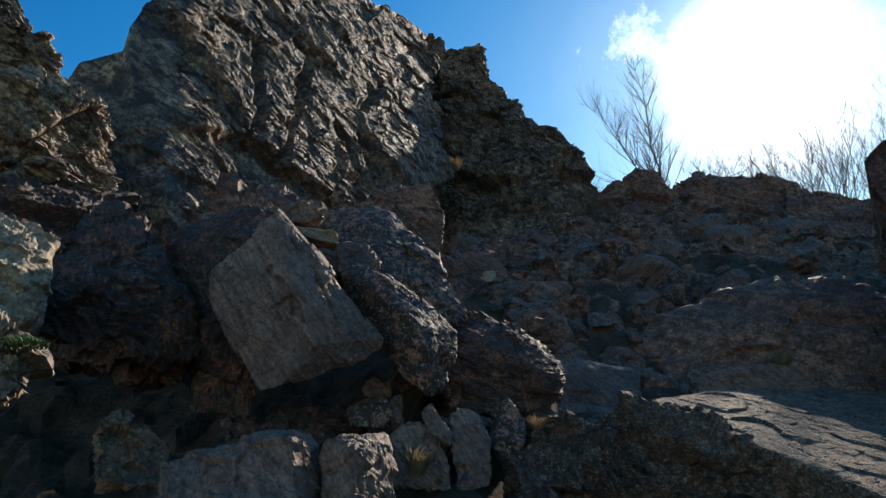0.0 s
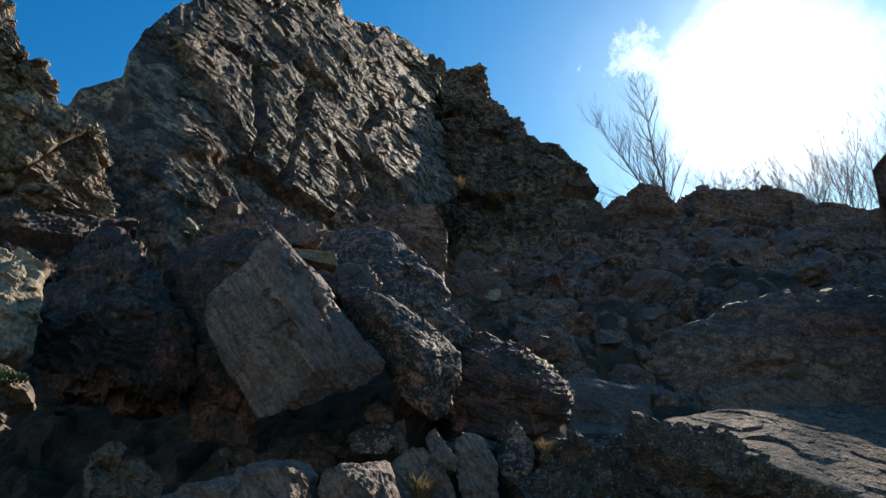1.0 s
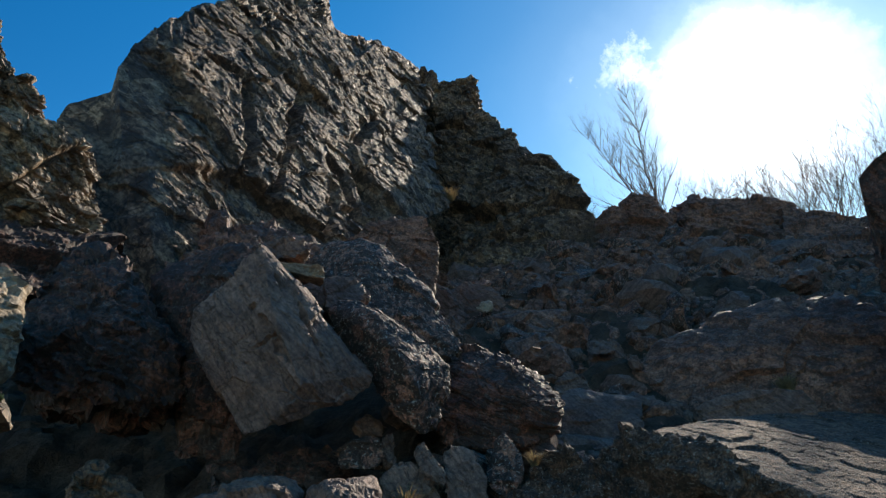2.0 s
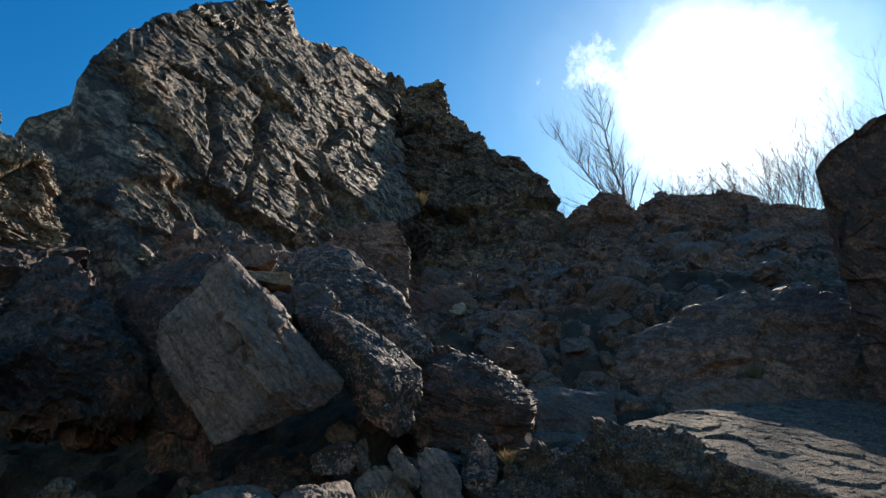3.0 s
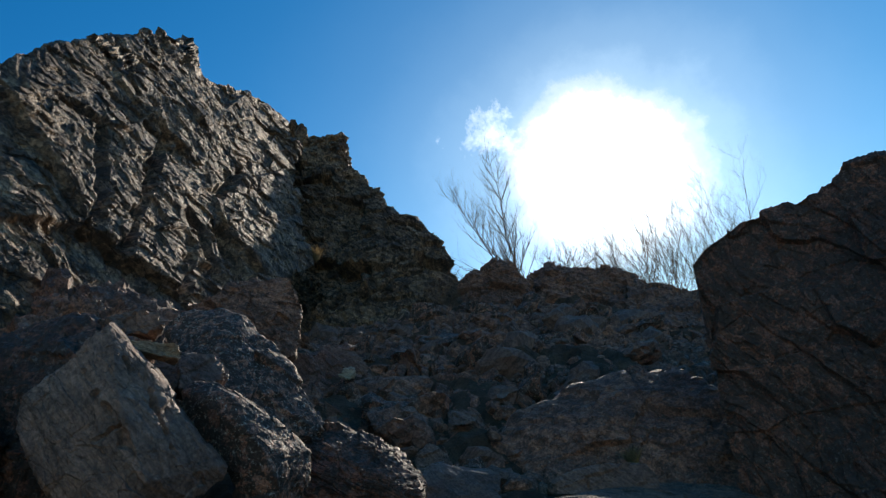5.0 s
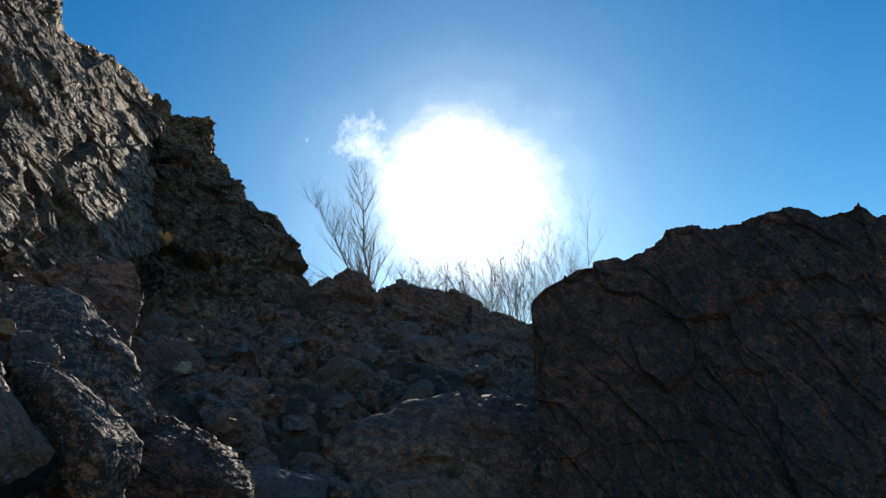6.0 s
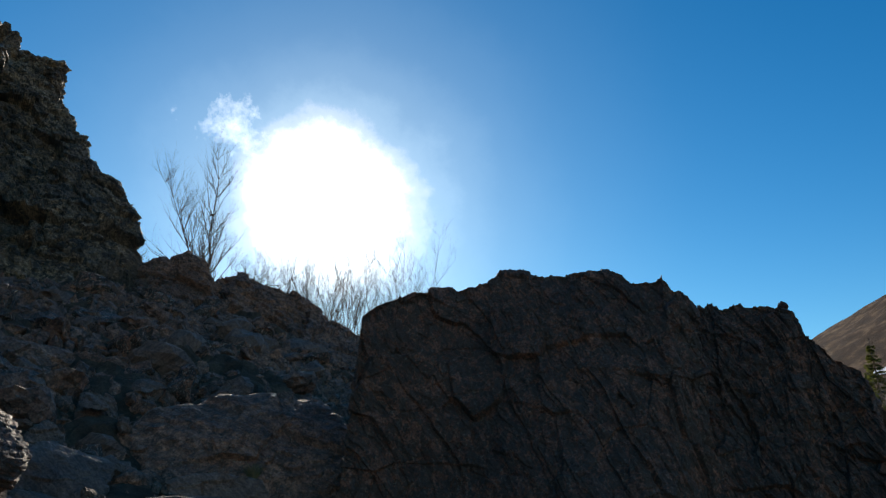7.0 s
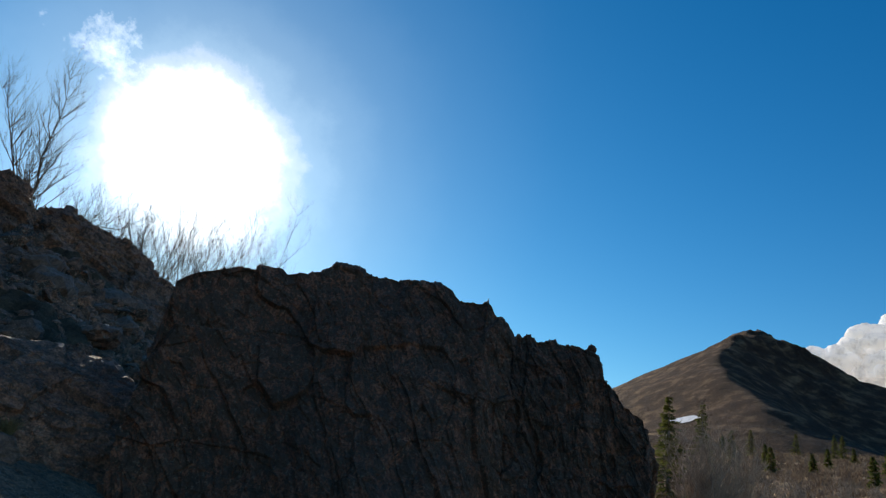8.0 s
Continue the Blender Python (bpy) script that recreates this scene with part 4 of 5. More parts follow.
rock("slab", [(-0.1, 4.5, 1.75), (-0.05, 4.5, 1.76), (0.05, 4.4, 1.56), (0.04, 4.35, 1.47), (-0.09, 4.4, 1.59), (-0.13, 4.5, 1.69), (-0.1, 4.71, 1.71), (0.03, 4.65, 1.46)], "grey", "thin tilted slab with a sunlit edge", "slab", level=5, edge=62, chip=0.015, chip_size=0.2, strata=0.0055, rough=0.005, seed=64)
rock("stone", [(-0.35, 4.49, 1.57), (-0.25, 4.49, 1.65), (-0.12, 4.5, 1.64), (0.03, 4.45, 1.4), (0.02, 4.38, 1.19), (-0.37, 4.37, 1.27), (-0.35, 5.05, 1.48), (-0.02, 5.05, 1.33)], "grey", "blunt cone-shaped grey stone", "stone", level=5, edge=100, chip=0.02, chip_size=0.25, strata=0.0055, rough=0.0075, seed=65, groove=0.25)
rock("slab", [(0.06, 4.6, 1.66), (0.16, 4.65, 1.7), (0.25, 4.64, 1.66), (0.31, 4.54, 1.47), (0.26, 4.47, 1.19), (0.05, 4.38, 1.19), (0.09, 4.87, 1.6), (0.3, 4.84, 1.43)], "grey", "upright grey slab standing on edge", "slab", level=5, edge=67, chip=0.02, chip_size=0.25, strata=0.0055, rough=0.005, seed=66)
rock("stone", [(0.34, 4.89, 1.6), (0.42, 4.88, 1.71), (0.5, 4.87, 1.75), (0.6, 4.86, 1.59), (0.57, 4.76, 1.44), (0.41, 4.67, 1.33), (0.32, 4.74, 1.43), (0.41, 5.33, 1.53), (0.61, 5.31, 1.52), (0.4, 5.29, 1.39)], "lichen", "pointed stone flecked with pale lichen", "stone", level=5, edge=100, chip=0.02, chip_size=0.2, strata=0.0055, rough=0.0075, seed=67, groove=0.25)
rock("stone", [(-1.35, 3.24, 1.59), (-1.16, 3.31, 1.63), (-0.79, 3.46, 1.66), (-0.77, 3.58, 1.66), (-0.71, 3.69, 1.62), (-0.66, 3.66, 1.50), (-0.62, 3.61, 1.27), (-0.75, 3.34, 1.62), (-0.71, 3.21, 1.31), (-1.27, 3.08, 1.41), (-1.42, 3.85, 1.50), (-0.91, 4.06, 1.58), (-0.78, 4.08, 1.24), (-1.39, 3.80, 1.35), (-1.39, 3.16, 0.50), (-0.73, 3.32, 0.50), (-1.34, 3.85, 0.50), (-0.66, 3.75, 0.50)], "grey", "long grey block with a sunlit broken end", "stone", level=6, edge=100, chip=0.025, chip_size=0.3, strata=0.0066, rough=0.0075, seed=68, groove=0.25)
rock("stone", [(-0.62, 3.45, 1.53), (-0.54, 3.51, 1.62), (-0.33, 3.73, 1.58), (-0.29, 3.70, 1.43), (-0.31, 3.64, 1.23), (-0.44, 3.35, 1.57), (-0.44, 3.25, 1.28), (-0.63, 3.35, 1.29), (-0.66, 3.97, 1.44), (-0.36, 4.08, 1.38), (-0.51, 3.89, 1.24), (-0.62, 3.37, 0.55), (-0.43, 3.32, 0.55), (-0.32, 3.64, 0.60), (-0.59, 3.85, 0.60)], "grey", "square grey stone with a rough sunlit side", "stone", level=6, edge=100, chip=0.025, chip_size=0.25, strata=0.00825, rough=0.0075, seed=69, groove=0.25)
rock("stone", [(-1.78, 3.47, 1.79), (-1.72, 3.6, 1.87), (-1.56, 3.68, 1.78), (-1.46, 3.67, 1.66), (-1.41, 3.53, 1.45), (-1.68, 3.29, 1.48), (-1.99, 4.02, 1.7), (-1.72, 4.16, 1.59)], "rusty", "rust-stained stone in the shade", "stone", level=5, edge=52, chip=0.04, chip_size=0.3, strata=0.00825, rough=0.0075, seed=70)
rock("stone", [(-1.55, 2.17, 2.04), (-1.51, 2.23, 2.13), (-1.46, 2.28, 2.1), (-1.41, 2.27, 1.97), (-1.4, 2.23, 1.88), (-1.46, 2.14, 1.81), (-1.86, 2.67, 1.98), (-1.75, 2.76, 1.93)], "ochre", "rough brown stone topped with moss", "stone", level=5, edge=52, chip=0.04, chip_size=0.25, strata=0.00825, rough=0.01, seed=71)
broad = tagged(new("boulder"), "broad grey boulder with flat sunlit top and broken dark front", "boulder")
broad.location = polar(22, 5.4)
BR = Matrix.Translation(-broad.location)
rock_part("flat_slab", [(1.53, 5.02, 1.62), (1.81, 5.19, 1.6), (2.01, 4.79, 1.41), (2.21, 4.47, 1.27), (2.37, 3.89, 0.99), (2.63, 3.29, 0.73), (2.34, 6.17, 1.61), (3.15, 6.92, 1.63), (3.98, 7.17, 1.58), (4.77, 7.15, 1.4), (5.75, 6.63, 1), (1.65, 5.12, 0.2), (1.93, 5.29, 0.2), (2.13, 4.89, 0.2), (2.33, 4.57, 0.2), (2.49, 3.99, 0.2), (2.75, 3.39, 0.2), (2.34, 6.37, 0.2), (3.15, 7.12, 0.2), (3.98, 7.37, 0.2), (4.77, 7.35, 0.2), (5.75, 6.83, 0.2)], "fore", broad, level=8, edge=90, chip=0.045, chip_size=0.34, strata=0.006, rough=0.012, seed=72, groove=0.2, bed=(0, 12, 0), flat_top=0.72).data.transform(BR)
rock_part("broken_front", [(0.33, 4.72, 1.18), (0.54, 4.92, 1.42), (0.73, 5, 1.51), (1.13, 4.97, 1.58), (1.48, 4.99, 1.63), (1.73, 5.01, 1.59), (1.95, 4.76, 1.39), (2.14, 4.5, 1.22), (0.35, 4.6, 0.1), (0.56, 4.8, 0.1), (0.75, 4.88, 0.1), (1.15, 4.85, 0.1), (1.5, 4.87, 0.1), (1.75, 4.89, 0.1), (1.97, 4.64, 0.1), (2.16, 4.38, 0.1), (1.03, 5.6, 1), (1.43, 5.57, 1), (1.78, 5.59, 1), (2.03, 5.61, 1)], "fore", broad, level=7, edge=70, chip=0.13, chip_size=0.46, strata=0.015, rough=0.03, seed=73, groove=0.3, bed=(30, 25, 0)).data.transform(BR)
rock("stone", [(0.90, 10.62, 3.87), (1.01, 10.69, 3.97), (1.18, 10.68, 3.97), (1.19, 10.60, 3.83), (1.05, 10.53, 3.76), (1.10, 11.18, 4.07), (1.22, 11.20, 3.93)], "pale", "small pale stone high on the scree", "stone", level=4, edge=90, chip=0.03, chip_size=0.3, strata=0.006, rough=0.006, seed=91)
rock("stone", [(2.19, 9.17, 2.78), (2.31, 9.23, 2.86), (2.52, 9.19, 2.81), (2.56, 9.08, 2.70), (2.41, 9.02, 2.67), (2.21, 9.07, 2.70), (2.46, 9.71, 2.92), (2.69, 9.66, 2.80)], "grey", "light grey flat stone capping a scree block", "stone", level=4, edge=90, chip=0.03, chip_size=0.3, strata=0.006, rough=0.006, seed=92)
rock("stone", [(2.64, 8.76, 2.57), (2.73, 8.73, 2.57), (2.71, 8.65, 2.38), (2.63, 8.68, 2.38), (2.76, 9.04, 2.58), (2.82, 9.03, 2.44)], "grey", "light grey stone in a gap beside the dark boulder", "stone", level=4, edge=90, chip=0.03, chip_size=0.3, strata=0.006, rough=0.006, seed=93)


# ---- loose scree ----
def small_stones():
    """Loose stones on the slope: a few shapes, each stone an object of its own."""
    rnd = random.Random(5)
    shapes = []
    for k in range(10):
        cs = []
        for _ in range(11):
            v = Vector((rnd.gauss(0, 1), rnd.gauss(0, 1), rnd.gauss(0, 1))).normalized()
            cs.append((v.x * 0.5, v.y * rnd.uniform(0.3, 0.45), v.z * rnd.uniform(0.2, 0.36)))
        p, f = rock_mesh(cs, level=3, edge=62, chip=0.05, chip_size=0.4, strata=0.02, rough=0.02, seed=200 + k)
        me = bpy.data.meshes.new("scree_stone")
        me.from_pydata(p.tolist(), [], f.tolist())
        me.materials.append((GREY, DARK, LICHEN, GREY, DARK)[k % 5])
        shapes.append(me)
    n = 0
    while n < 270:
        az, r = rnd.uniform(-8, 34), rnd.uniform(5.4, 18.5)
        if az > 18 and r < 10.5 or az < 0 and r < 9:
            continue
        size = rnd.choice((0.25, 0.35, 0.5, 0.5, 0.7, 0.9, 1.2)) * (0.6 + r / 22)
        ob = new("scree_stone", shapes[rnd.randrange(10)])
        ob.location = polar(az, r, size * 0.1)
        ob.rotation_euler = (rnd.uniform(-0.5, 0.5), rnd.uniform(-0.5, 0.5), rnd.uniform(0, 6.28))
        ob.scale = (size, size, size)
        tagged(ob, "angular grey loose stone lying on the scree slope", "stone", "loose scree stones")
        n += 1
    # stones too small to pick apart
    vs, fs = [], []
    u, uf = ball(1)
    for _ in range(7500):
        az, r = rnd.uniform(-8, 42), 5 + 14 * math.sqrt(rnd.random())
        if az < 2 and r < 8.5:
            continue
        s = (0.02 + 0.16 * rnd.random() ** 2) * (0.6 + r / 18)
        c = polar(az, r, s * 0.2)
        turn = np.array(Euler((rnd.uniform(0, 6), rnd.uniform(0, 6), rnd.uniform(0, 6))).to_matrix())
        p = (u * (1 + 0.4 * np.array([[rnd.uniform(-1, 1)] for _ in u])) * np.array((1, 0.75, 0.5)) * s) @ turn.T + np.array(c)
        b = len(vs)
        vs += p.tolist()
        fs += (uf + b).tolist()
    tagged(mesh_object("gravel", vs, fs, DARK), "small angular gravel scattered over the slope", "gravel", kind="stuff")


small_stones()


# ---- plants ----
def tube(vs, fs, a, b, ra, rb, sides=4):
    ax = (b - a)
    if ax.length < 1e-5:
        return
    q = ax.to_track_quat("Z", "Y")
    i = len(vs)
    for c, r in ((a, ra), (b, rb)):
        for k in range(sides):
            t = 2 * math.pi * k / sides
            vs.append(tuple(c + q @ Vector((math.cos(t) * r, math.sin(t) * r, 0))))
    for k in range(sides):
        fs.append((i + k, i + (k + 1) % sides, i + sides + (k + 1) % sides, i + sides + k))


def limb(vs, fs, rnd, a, way, length, radius, depth, spread, up):
    """A wandering limb that forks into thinner ones."""
    steps = max(2, int(4 - 0.5 * depth))
    p, d = Vector(a), Vector(way).normalized()
    for k in range(steps):
        d = (d + Vector((rnd.gauss(0, 0.13), rnd.gauss(0, 0.13), rnd.gauss(0, 0.08) + up))).normalized()
        q = p + d * length / steps
        r0, r1 = radius * (1 - 0.6 * k / steps), radius * (1 - 0.6 * (k + 1) / steps)
        tube(vs, fs, p, q, r0, r1, 5 if depth < 1 else 3)
        p = q
        if depth < 4:
            for _ in range(2 if depth < 3 else 1):
                if rnd.random() < (0.9 if depth else 0.8) and (k or depth):
                    t = rnd.uniform(0, 6.28)
                    side = Vector((math.cos(t), math.sin(t), rnd.uniform(0.1, 0.7)))
                    limb(vs, fs, rnd, p, d * (1 - spread) + side * spread, length * rnd.uniform(0.4, 0.62), r1 * 0.62, depth + 1, spread, up)


def bare_tree(foot, height, lean, seed, label, name="bare_tree", spread=0.55, stems=1, radius=None, bark=None, twigs=None, rise=(0.3, 0.9), lows=0):
    rnd = random.Random(seed)
    top = tagged(new(name), label, "tree" if name == "bare_tree" else "shrub")
    top.location = foot
    r = radius or height * 0.014
    bv, bf, trunks = [], [], []
    for s in range(stems):
        tv, tf = [], []
        trunks.append(("trunk", tv, tf, bark or BARK))
        p = Vector((0, 0, -0.3)) + Vector((rnd.uniform(-1, 1), rnd.uniform(-1, 1), 0)) * (0.07 * height if stems > 1 else 0)
        d = Vector((lean + (rnd.uniform(-0.3, 0.3) if stems > 1 else 0), rnd.uniform(-0.3, 0.3) if stems > 1 else 0, 1)).normalized()
        n = 9
        for k in range(n):
            q = p + (d + Vector((rnd.gauss(0, 0.08), rnd.gauss(0, 0.08), 0))) * (height + 0.3) / n
            tube(tv, tf, p, q, r * (1 - 0.9 * k / n), r * (1 - 0.9 * (k + 1) / n), 6)
            p = q
            if k >= (2 if stems == 1 else 1):
                for _ in range(twigs or (4 if stems == 1 else 3)):
                    t = rnd.uniform(0, 6.28)
                    ln = height * (0.34 - 0.026 * k) * rnd.uniform(0.7, 1.2)
                    limb(bv, bf, rnd, p, Vector((math.cos(t), math.sin(t), rnd.uniform(*rise))), ln, r * (0.5 - 0.04 * k), 1, spread, 0.12)
    for k in range(lows):
        limb(bv, bf, rnd, (0, 0, height * (0.06 + 0.05 * k)), (0.9 if k % 2 else -1.0, rnd.uniform(-0.3, 0.3), 0.35), height * 0.42, r * 0.6, 1, spread, 0.08)
    for nm, v, f, m in trunks + [("crown", bv, bf, bark or TWIG)]:
        mesh_object(nm, v, f, m).parent = top
    return top


bare_tree(polar(22.8, 24.0), 6.2, -0.2, 1, "tall bare tree with upright crown behind the ridge", spread=0.36, stems=2, radius=0.05, twigs=4, rise=(1.0, 2.4), lows=5)
RIDGE_TREES = ((24.4, 22.5, 2.6), (25.5, 23, 2.9), (26.6, 22.6, 2.9), (27.6, 23.5, 3.2), (28.6, 22.8, 3.1), (29.5, 23.4, 3.3), (30.4, 22.9, 3.6), (31.3, 23.8, 3.9), (32.2, 23.0, 4.2), (33.0, 23.6, 4.6), (33.8, 24.2, 4.9), (34.6, 23.2, 4.7), (35.4, 24.5, 5.2), (36.2, 23.4, 4.8), (37.3, 24.5, 4.6), (38.8, 24.0, 5.0), (40.2, 24.0, 6.4), (41.4, 24.6, 5.0))
for k, (az, r, h) in enumerate(RIDGE_TREES):
    bare_tree(polar(az, r + 1.5), h, 0.1 * math.sin(k * 2.3), 20 + k, "bare leafless tree in backlight behind the ridge", stems=2 + k % 3, spread=0.42, rise=(0.8, 2.0), radius=0.02, twigs=2)
for k, (az, r, z, h) in enumerate(((14.2, 19.6, 6.9, 1.6), (15.2, 19.2, 6.6, 1.5), (15.9, 19.0, 6.6, 1.2))):
    bare_tree((r * math.sin(radians(az)), r * math.cos(radians(az)), z), h, 0.05, 60 + k, "thin bare shrub growing at the cliff edge", "bare_shrub", stems=3, radius=0.012)


def conifer(foot, height, seed, label):
    rnd = random.Random(seed)
    top = tagged(new("spruce"), label, "tree")
    top.location = foot
    tv, tf, nv, nf = [], [], [], []
    tube(tv, tf, Vector((0, 0, -0.4)), Vector((0, 0, height)), height * 0.022, 0.01, 6)
    rows = int(14 + height * 2)
    for k in range(rows):
        z = height * (0.08 + 0.9 * k / rows)
        reach = height * 0.26 * (1 - k / rows) ** 0.8 * rnd.uniform(0.6, 1.25) + 0.06
        for _ in range(7):
            t = rnd.uniform(0, 6.28)
            ln = reach * rnd.uniform(0.55, 1.1)
            d = Vector((math.cos(t), math.sin(t), rnd.uniform(-0.35, 0.15)))
            a = Vector((0, 0, z))
            b = a + d * ln
            tube(tv, tf, a, b, 0.012, 0.004, 3)
            side = Vector((-d.y, d.x, 0))
            for j in range(9):
                c = a.lerp(b, 0.15 + 0.85 * j / 9)
                w = 0.10 + 0.25 * ln * (1 - j / 11)
                for sg in (-1, 1):
                    tip = c + side * sg * w * rnd.uniform(0.6, 1.1) + d * w * 0.6 + Vector((0, 0, rnd.uniform(-0.12, 0.05)))
                    i = len(nv)
                    nv += [tuple(c - d * 0.05), tuple(c + d * 0.05 + Vector((0, 0, 0.02))), tuple(tip)]
                    nf.append((i, i + 1, i + 2))
    for nm, v, f, m in (("trunk", tv, tf, BARK), ("crown", nv, nf, NEEDLE)):
        mesh_object(nm, v, f, m).parent = top


CONIFERS = ((75.4, 33.0, 5.0), (74.5, 59.4, 4.8), (77.3, 57.5, 5.8), (79.2, 74.3, 3.9), (81.9, 69.5, 2.4), (81.4, 89.3, 2.5), (84.6, 71.6, 1.8), (85.5, 84.5, 2.2), (85.8, 128.9, 4.2), (86.3, 126.8, 4.1), (80.3, 118.8, 4.4), (88.6, 49.9, 2.0), (83.3, 138.7, 4.3), (87.0, 109.3, 2.2), (78.4, 99.1, 3.2), (89.4, 59.9, 2.4))
for k, (az, r, h) in enumerate(CONIFERS):
    conifer(polar(az, r), h, 80 + k, "green spruce standing alone among brown scrub" if k == 0 else "small dark spruce on the scrubby valley side")
for k, (az, r, h) in enumerate(((77.9, 21, 2.3), (78.6, 22, 2.9), (79.6, 21, 3.0), (80.6, 22, 2.8), (81.8, 23, 2.3), (83.4, 25, 1.7), (85.3, 24, 1.5), (87.0, 26, 1.6), (89.0, 25, 1.5))):
    bare_tree(polar(az, r), h, 0.0, 120 + k, "grey leafless shrub on the valley side", "bare_shrub", stems=6, radius=0.045, spread=0.6, bark=PALE_TWIG, twigs=2, rise=(0.5, 1.5))


def scrub():
    """Leafless dwarf scrub that covers the valley side."""
    rnd = random.Random(9)
    vs, fs = [], []
    for _ in range(7000):
        az, r = rnd.uniform(66, 96), 22 + 200 * rnd.random() ** 2.0
        c = polar(az, r)
        h = rnd.uniform(0.14, 0.5) * (1 + r / 160)
        for _ in range(6):
            t = rnd.uniform(0, 6.28)
            d = Vector((math.cos(t) * 0.6, math.sin(t) * 0.6, 1)) * h * rnd.uniform(0.6, 1.1)
            w = 0.014 * (1 + r / 14)
            i = len(vs)
            o = c + Vector((rnd.uniform(-0.3, 0.3), rnd.uniform(-0.3, 0.3), -0.1))
            vs += [tuple(o - Vector((0, w, 0))), tuple(o + Vector((0, w, 0))), tuple(o + d)]
            fs.append((i, i + 1, i + 2))
    tagged(mesh_object("scrub", vs, fs, HEATH), "brown leafless dwarf scrub covering the valley side", "scrub", kind="stuff")


scrub()


def grass_tuft(foot, size, seed, label, lean=0.3):
    rnd = random.Random(seed)
    vs, fs = [], []
    for _ in range(170):
        t, l = rnd.uniform(0, 6.28), size * rnd.uniform(0.5, 1.1)
        o = Vector((math.cos(t), math.sin(t), 0)) * size * 0.16 * rnd.random()
        d = Vector((math.cos(t) * rnd.uniform(0.2, 0.9) + lean, math.sin(t) * rnd.uniform(0.2, 0.9), 1)).normalized()
        side = Vector((-d.y, d.x, 0)).normalized() * size * 0.012
        i = len(vs)
        a, b = o + d * l * 0.55, o + d * l - Vector((0, 0, l * 0.25)) + Vector((d.x, d.y, 0)) * l * 0.2
        vs += [tuple(o - side), tuple(o + side), tuple(a + side), tuple(a - side), tuple(b)]
        fs += [(i, i + 1, i + 2, i + 3), (i + 3, i + 2, i + 4)]
    ob = mesh_object("grass_tuft", vs, fs, STRAW)
    ob.location = foot
    return tagged(ob, label, "grass")


grass_tuft((-0.18, 4.14, 1.33), 0.28, 1, "dry straw-coloured grass tuft between stones")
grass_tuft((0.65, 4.7, 1.5), 0.16, 2, "small dry grass tuft beside a boulder")
grass_tuft((1.14, 15.79, 7.81), 0.45, 3, "dry grass on a ledge of the cliff", 0.0)
grass_tuft((3.79, 7.27, 1.79), 0.3, 4, "thin dry grass on a low slab", 0.0)


def moss_cushion(foot, size, seed):
    rnd = random.Random(seed)
    vs, fs = [], []
    for _ in range(420):
        t, q = rnd.uniform(0, 6.28), math.sqrt(rnd.random())
        o = Vector((math.cos(t) * q * size, math.sin(t) * q * size, size * 0.35 * (1 - q * q)))
        d = Vector((rnd.gauss(0, 0.5), rnd.gauss(0, 0.5), 1)).normalized() * size * 0.22
        i = len(vs)
        w = size * 0.05
        vs += [tuple(o + Vector((w, 0, 0))), tuple(o - Vector((w, 0, 0))), tuple(o + d), tuple(o + Vector((0, w, 0.01)))]
        fs += [(i, i + 1, i + 2), (i + 1, i + 3, i + 2), (i + 3, i, i + 2)]
    ob = mesh_object("moss", vs, fs, MOSS)
    ob.location = foot
    tagged(ob, "green moss cushion on a brown stone", "moss")


moss_cushion((-1.39, 2.18, 2), 0.09, 3)

# ---- distance ----
HILL_TOP, HILL_FAR, HILL_AZ = 87.0, 320.0, radians(81.25)
fwd = Vector((math.sin(HILL_AZ), math.cos(HILL_AZ), 0))
side = Vector((fwd.y, -fwd.x, 0))
peak = fwd * HILL_FAR


def hill_height(u, v):
    """u: across, v: towards the valley, both from the peak. One spur runs down to the valley."""
    p = np.stack((u, v, 0 * u), 1)
    bend = u + 14 * np.sin(np.pi * np.clip(v, 0, 120) / 120) + 3 * fbm(p / 40, 3, 3)
    low = np.clip((v - 95) / 60, 0, 1)
    low = low * low * (3 - 2 * low)
    s = np.where(bend < 0, 0.47, np.where(bend > 35, 0.29, 0.6)) * (1 - 0.75 * low)
    drop = (np.sqrt(bend ** 2 + 6) - 2.4) * s + np.where(bend > 35, 35 * 0.31, 0) * (1 - low)
    stony = np.exp(-((u / 26) ** 2 + (v / 35) ** 2))
    return HILL_TOP - drop - np.where(v > 0, 0.44 * v, -0.5 * v) + (0.5 + 0.9 * stony) * fbm(p / 12, 7, 5, 0.6) + 1.3 * stony * chips(p / 6, 4)


def on_hill(u, v, lift=0.0):
    h = hill_height(u, v)
    return np.stack((peak.x + side.x * u - fwd.x * v, peak.y + side.y * u - fwd.y * v, h + lift), 1)


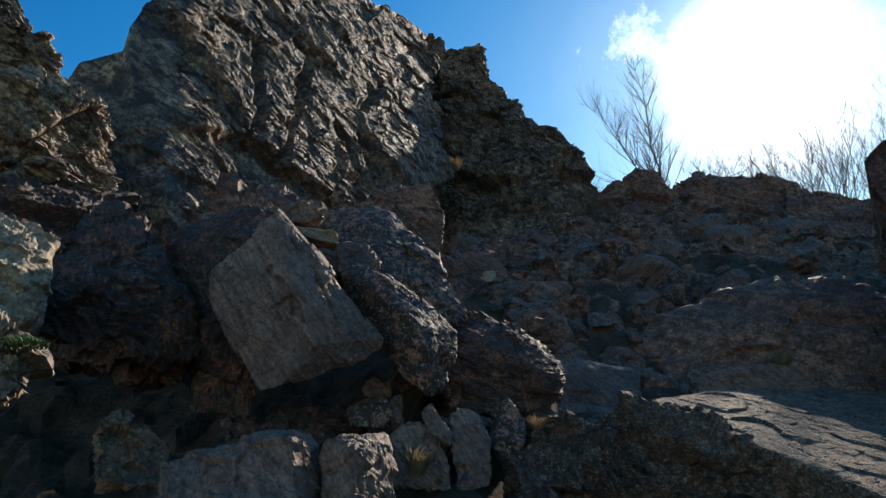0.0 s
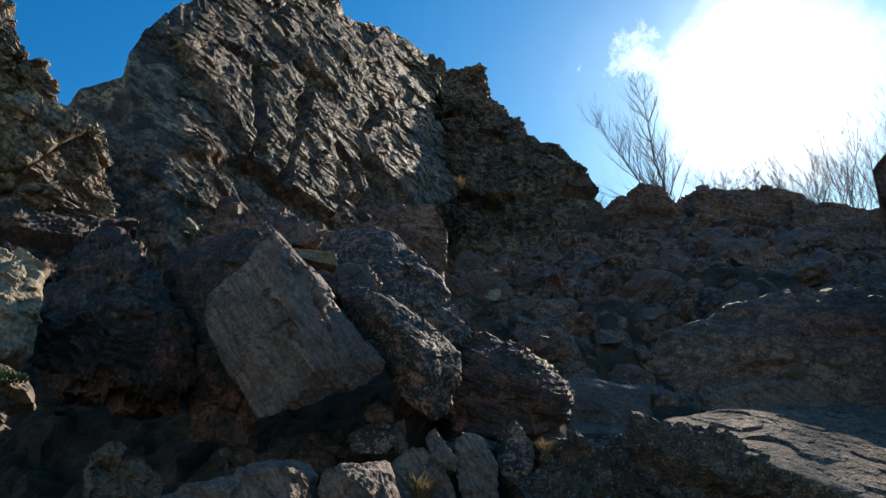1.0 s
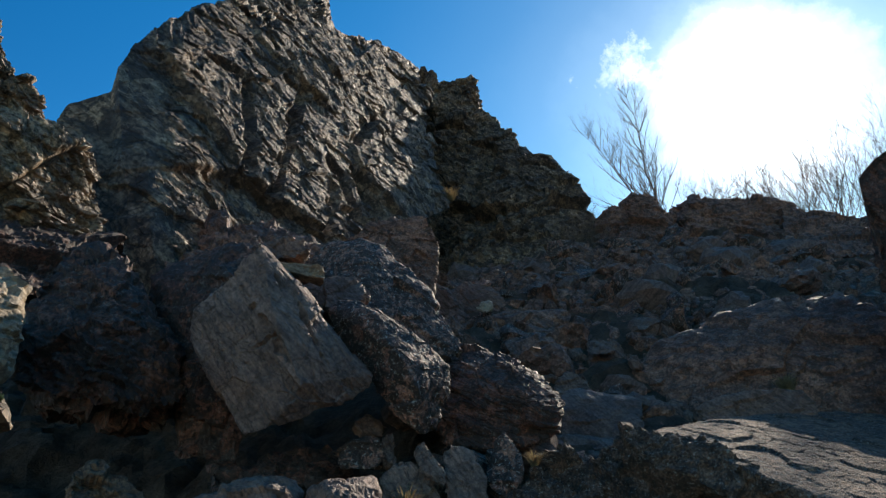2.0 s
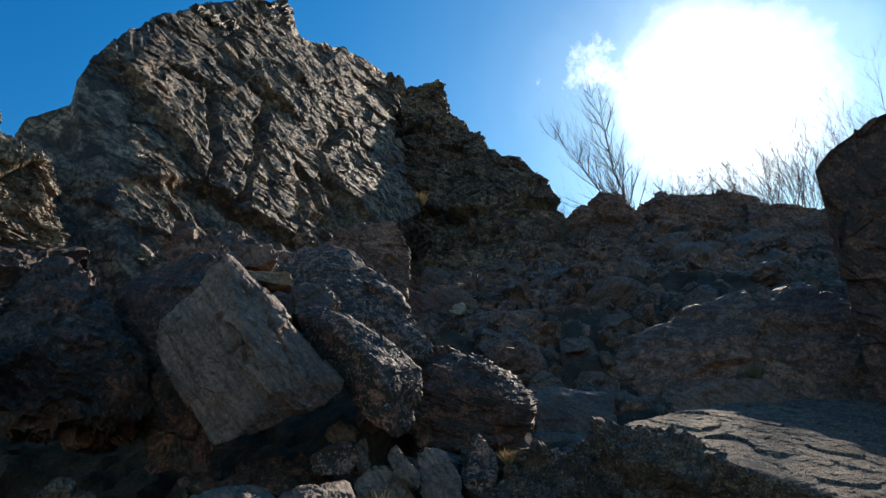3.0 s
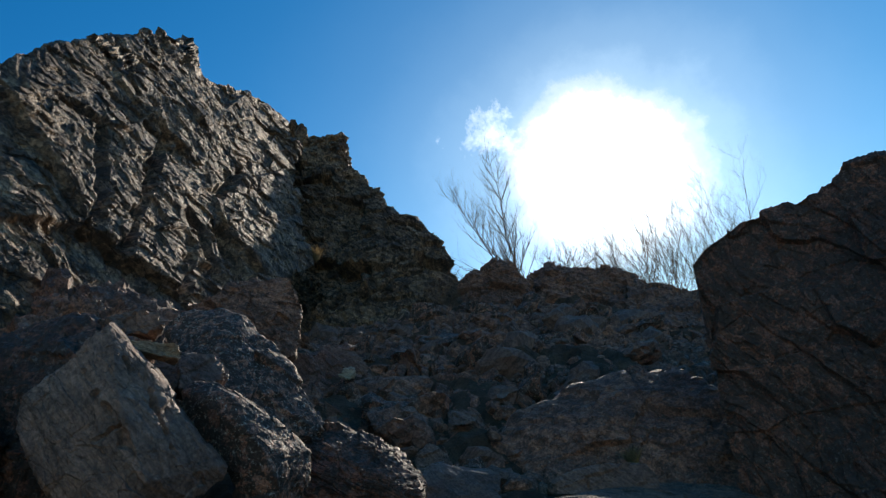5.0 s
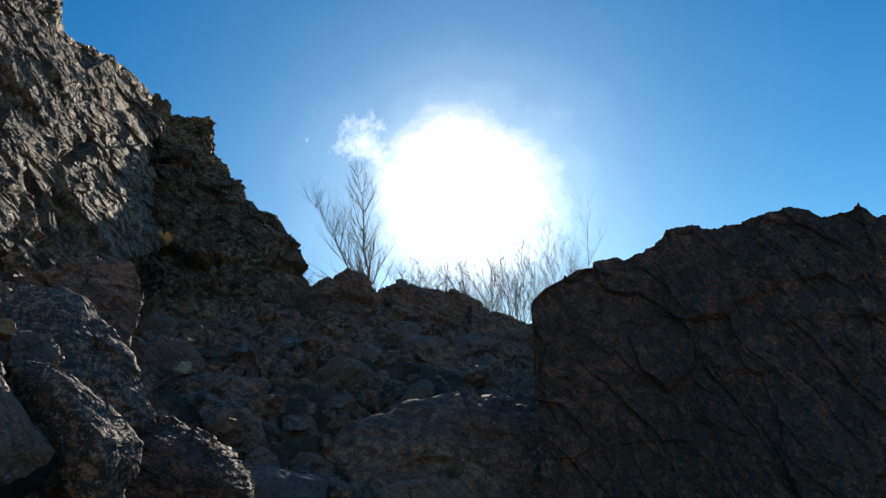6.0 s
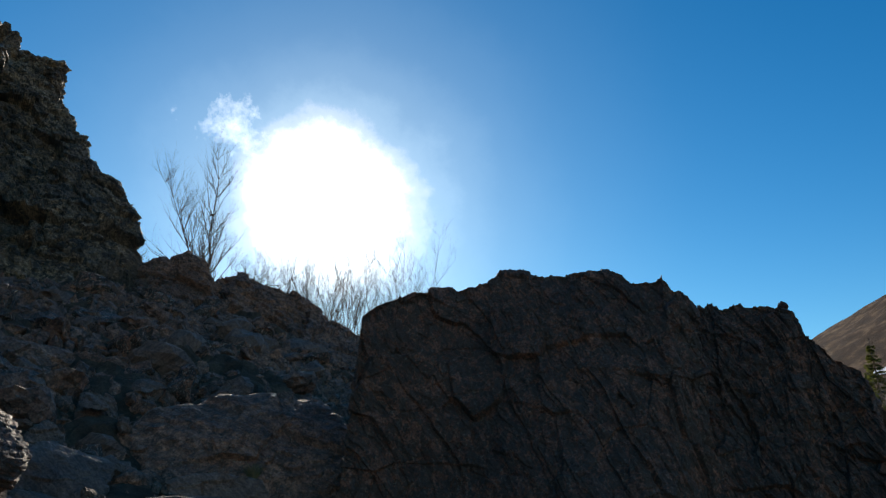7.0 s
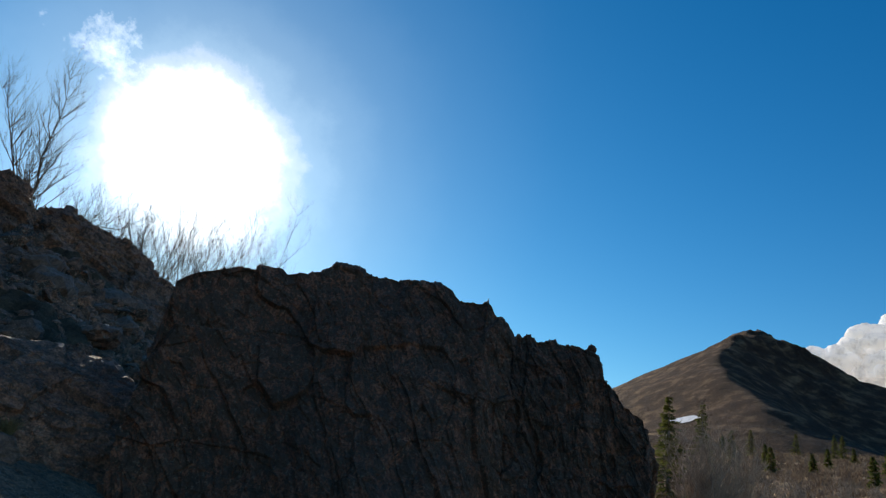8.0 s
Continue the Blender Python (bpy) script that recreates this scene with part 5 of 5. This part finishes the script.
def build_hill():
    n, m = 420, 260
    u, v = np.meshgrid(np.linspace(-260, 320, n), np.linspace(-120, 190, m))
    faces = [(j * n + i, j * n + i + 1, (j + 1) * n + i + 1, (j + 1) * n + i) for j in range(m - 1) for i in range(n - 1)]
    tagged(mesh_object("hill", on_hill(u.ravel(), v.ravel()).tolist(), faces, SCRUB, True), "brown scrub-covered hill with a stony peak", "hill", kind="structure")


build_hill()


def snow_patch(u0, v0, w, d, seed):
    """A thin drift with a ragged rim, lying on the slope."""
    n = 60
    a, b = np.meshgrid(np.linspace(-1, 1, n), np.linspace(-1, 1, n))
    a, b = a.ravel(), b.ravel()
    edge = a * a + b * b + 0.28 * fbm(np.stack((a * 2.5, b * 2.5, 0 * a + seed), 1), 2, 4)
    p = on_hill(u0 + a * w, v0 + b * d + 0.75 * a * w, 0.4)
    fs = []
    for j in range(n - 1):
        for i in range(n - 1):
            f = (j * n + i, j * n + i + 1, (j + 1) * n + i + 1, (j + 1) * n + i)
            if max(edge[k] for k in f) < 0.75:
                fs.append(f)
    return tagged(mesh_object("snow_patch", p.tolist(), fs, SNOW), "small patch of old white snow on the hillside", "snow")


snow_patch(-21.0, 117.5, 5.2, 3.4, 1)


def cumulus(at, size, seed):
    """A heap of white cloud, far off."""
    rnd = random.Random(seed)
    u, uf = ball(4)
    vs, fs = [], []
    for k in range(70):
        t = k / 70
        tall = min(1, max(0, (t - 0.1) * 9))
        c = np.array(at) + np.array(side) * size * (t * 2.6 - 0.34) + np.array((0, 0, 1)) * size * (tall * rnd.uniform(-0.35, 0.3) - 0.04)
        r = size * rnd.uniform(0.1, 0.2) * (0.6 + 0.4 * tall)
        p = c + u * r * (1, 1, 0.8)
        p = p + u * (0.22 * r * fbm(p / (0.6 * r), k, 4, 0.5))[:, None]
        b = len(vs)
        vs += p.tolist()
        fs += (uf + b).tolist()
    ob = mesh_object("cloud", vs, fs, CLOUD, True)
    tagged(ob, "white heaped cumulus cloud above the hill", "cloud", kind="structure")


cumulus((1841.73, 108.66, 432.0), 300, 3)
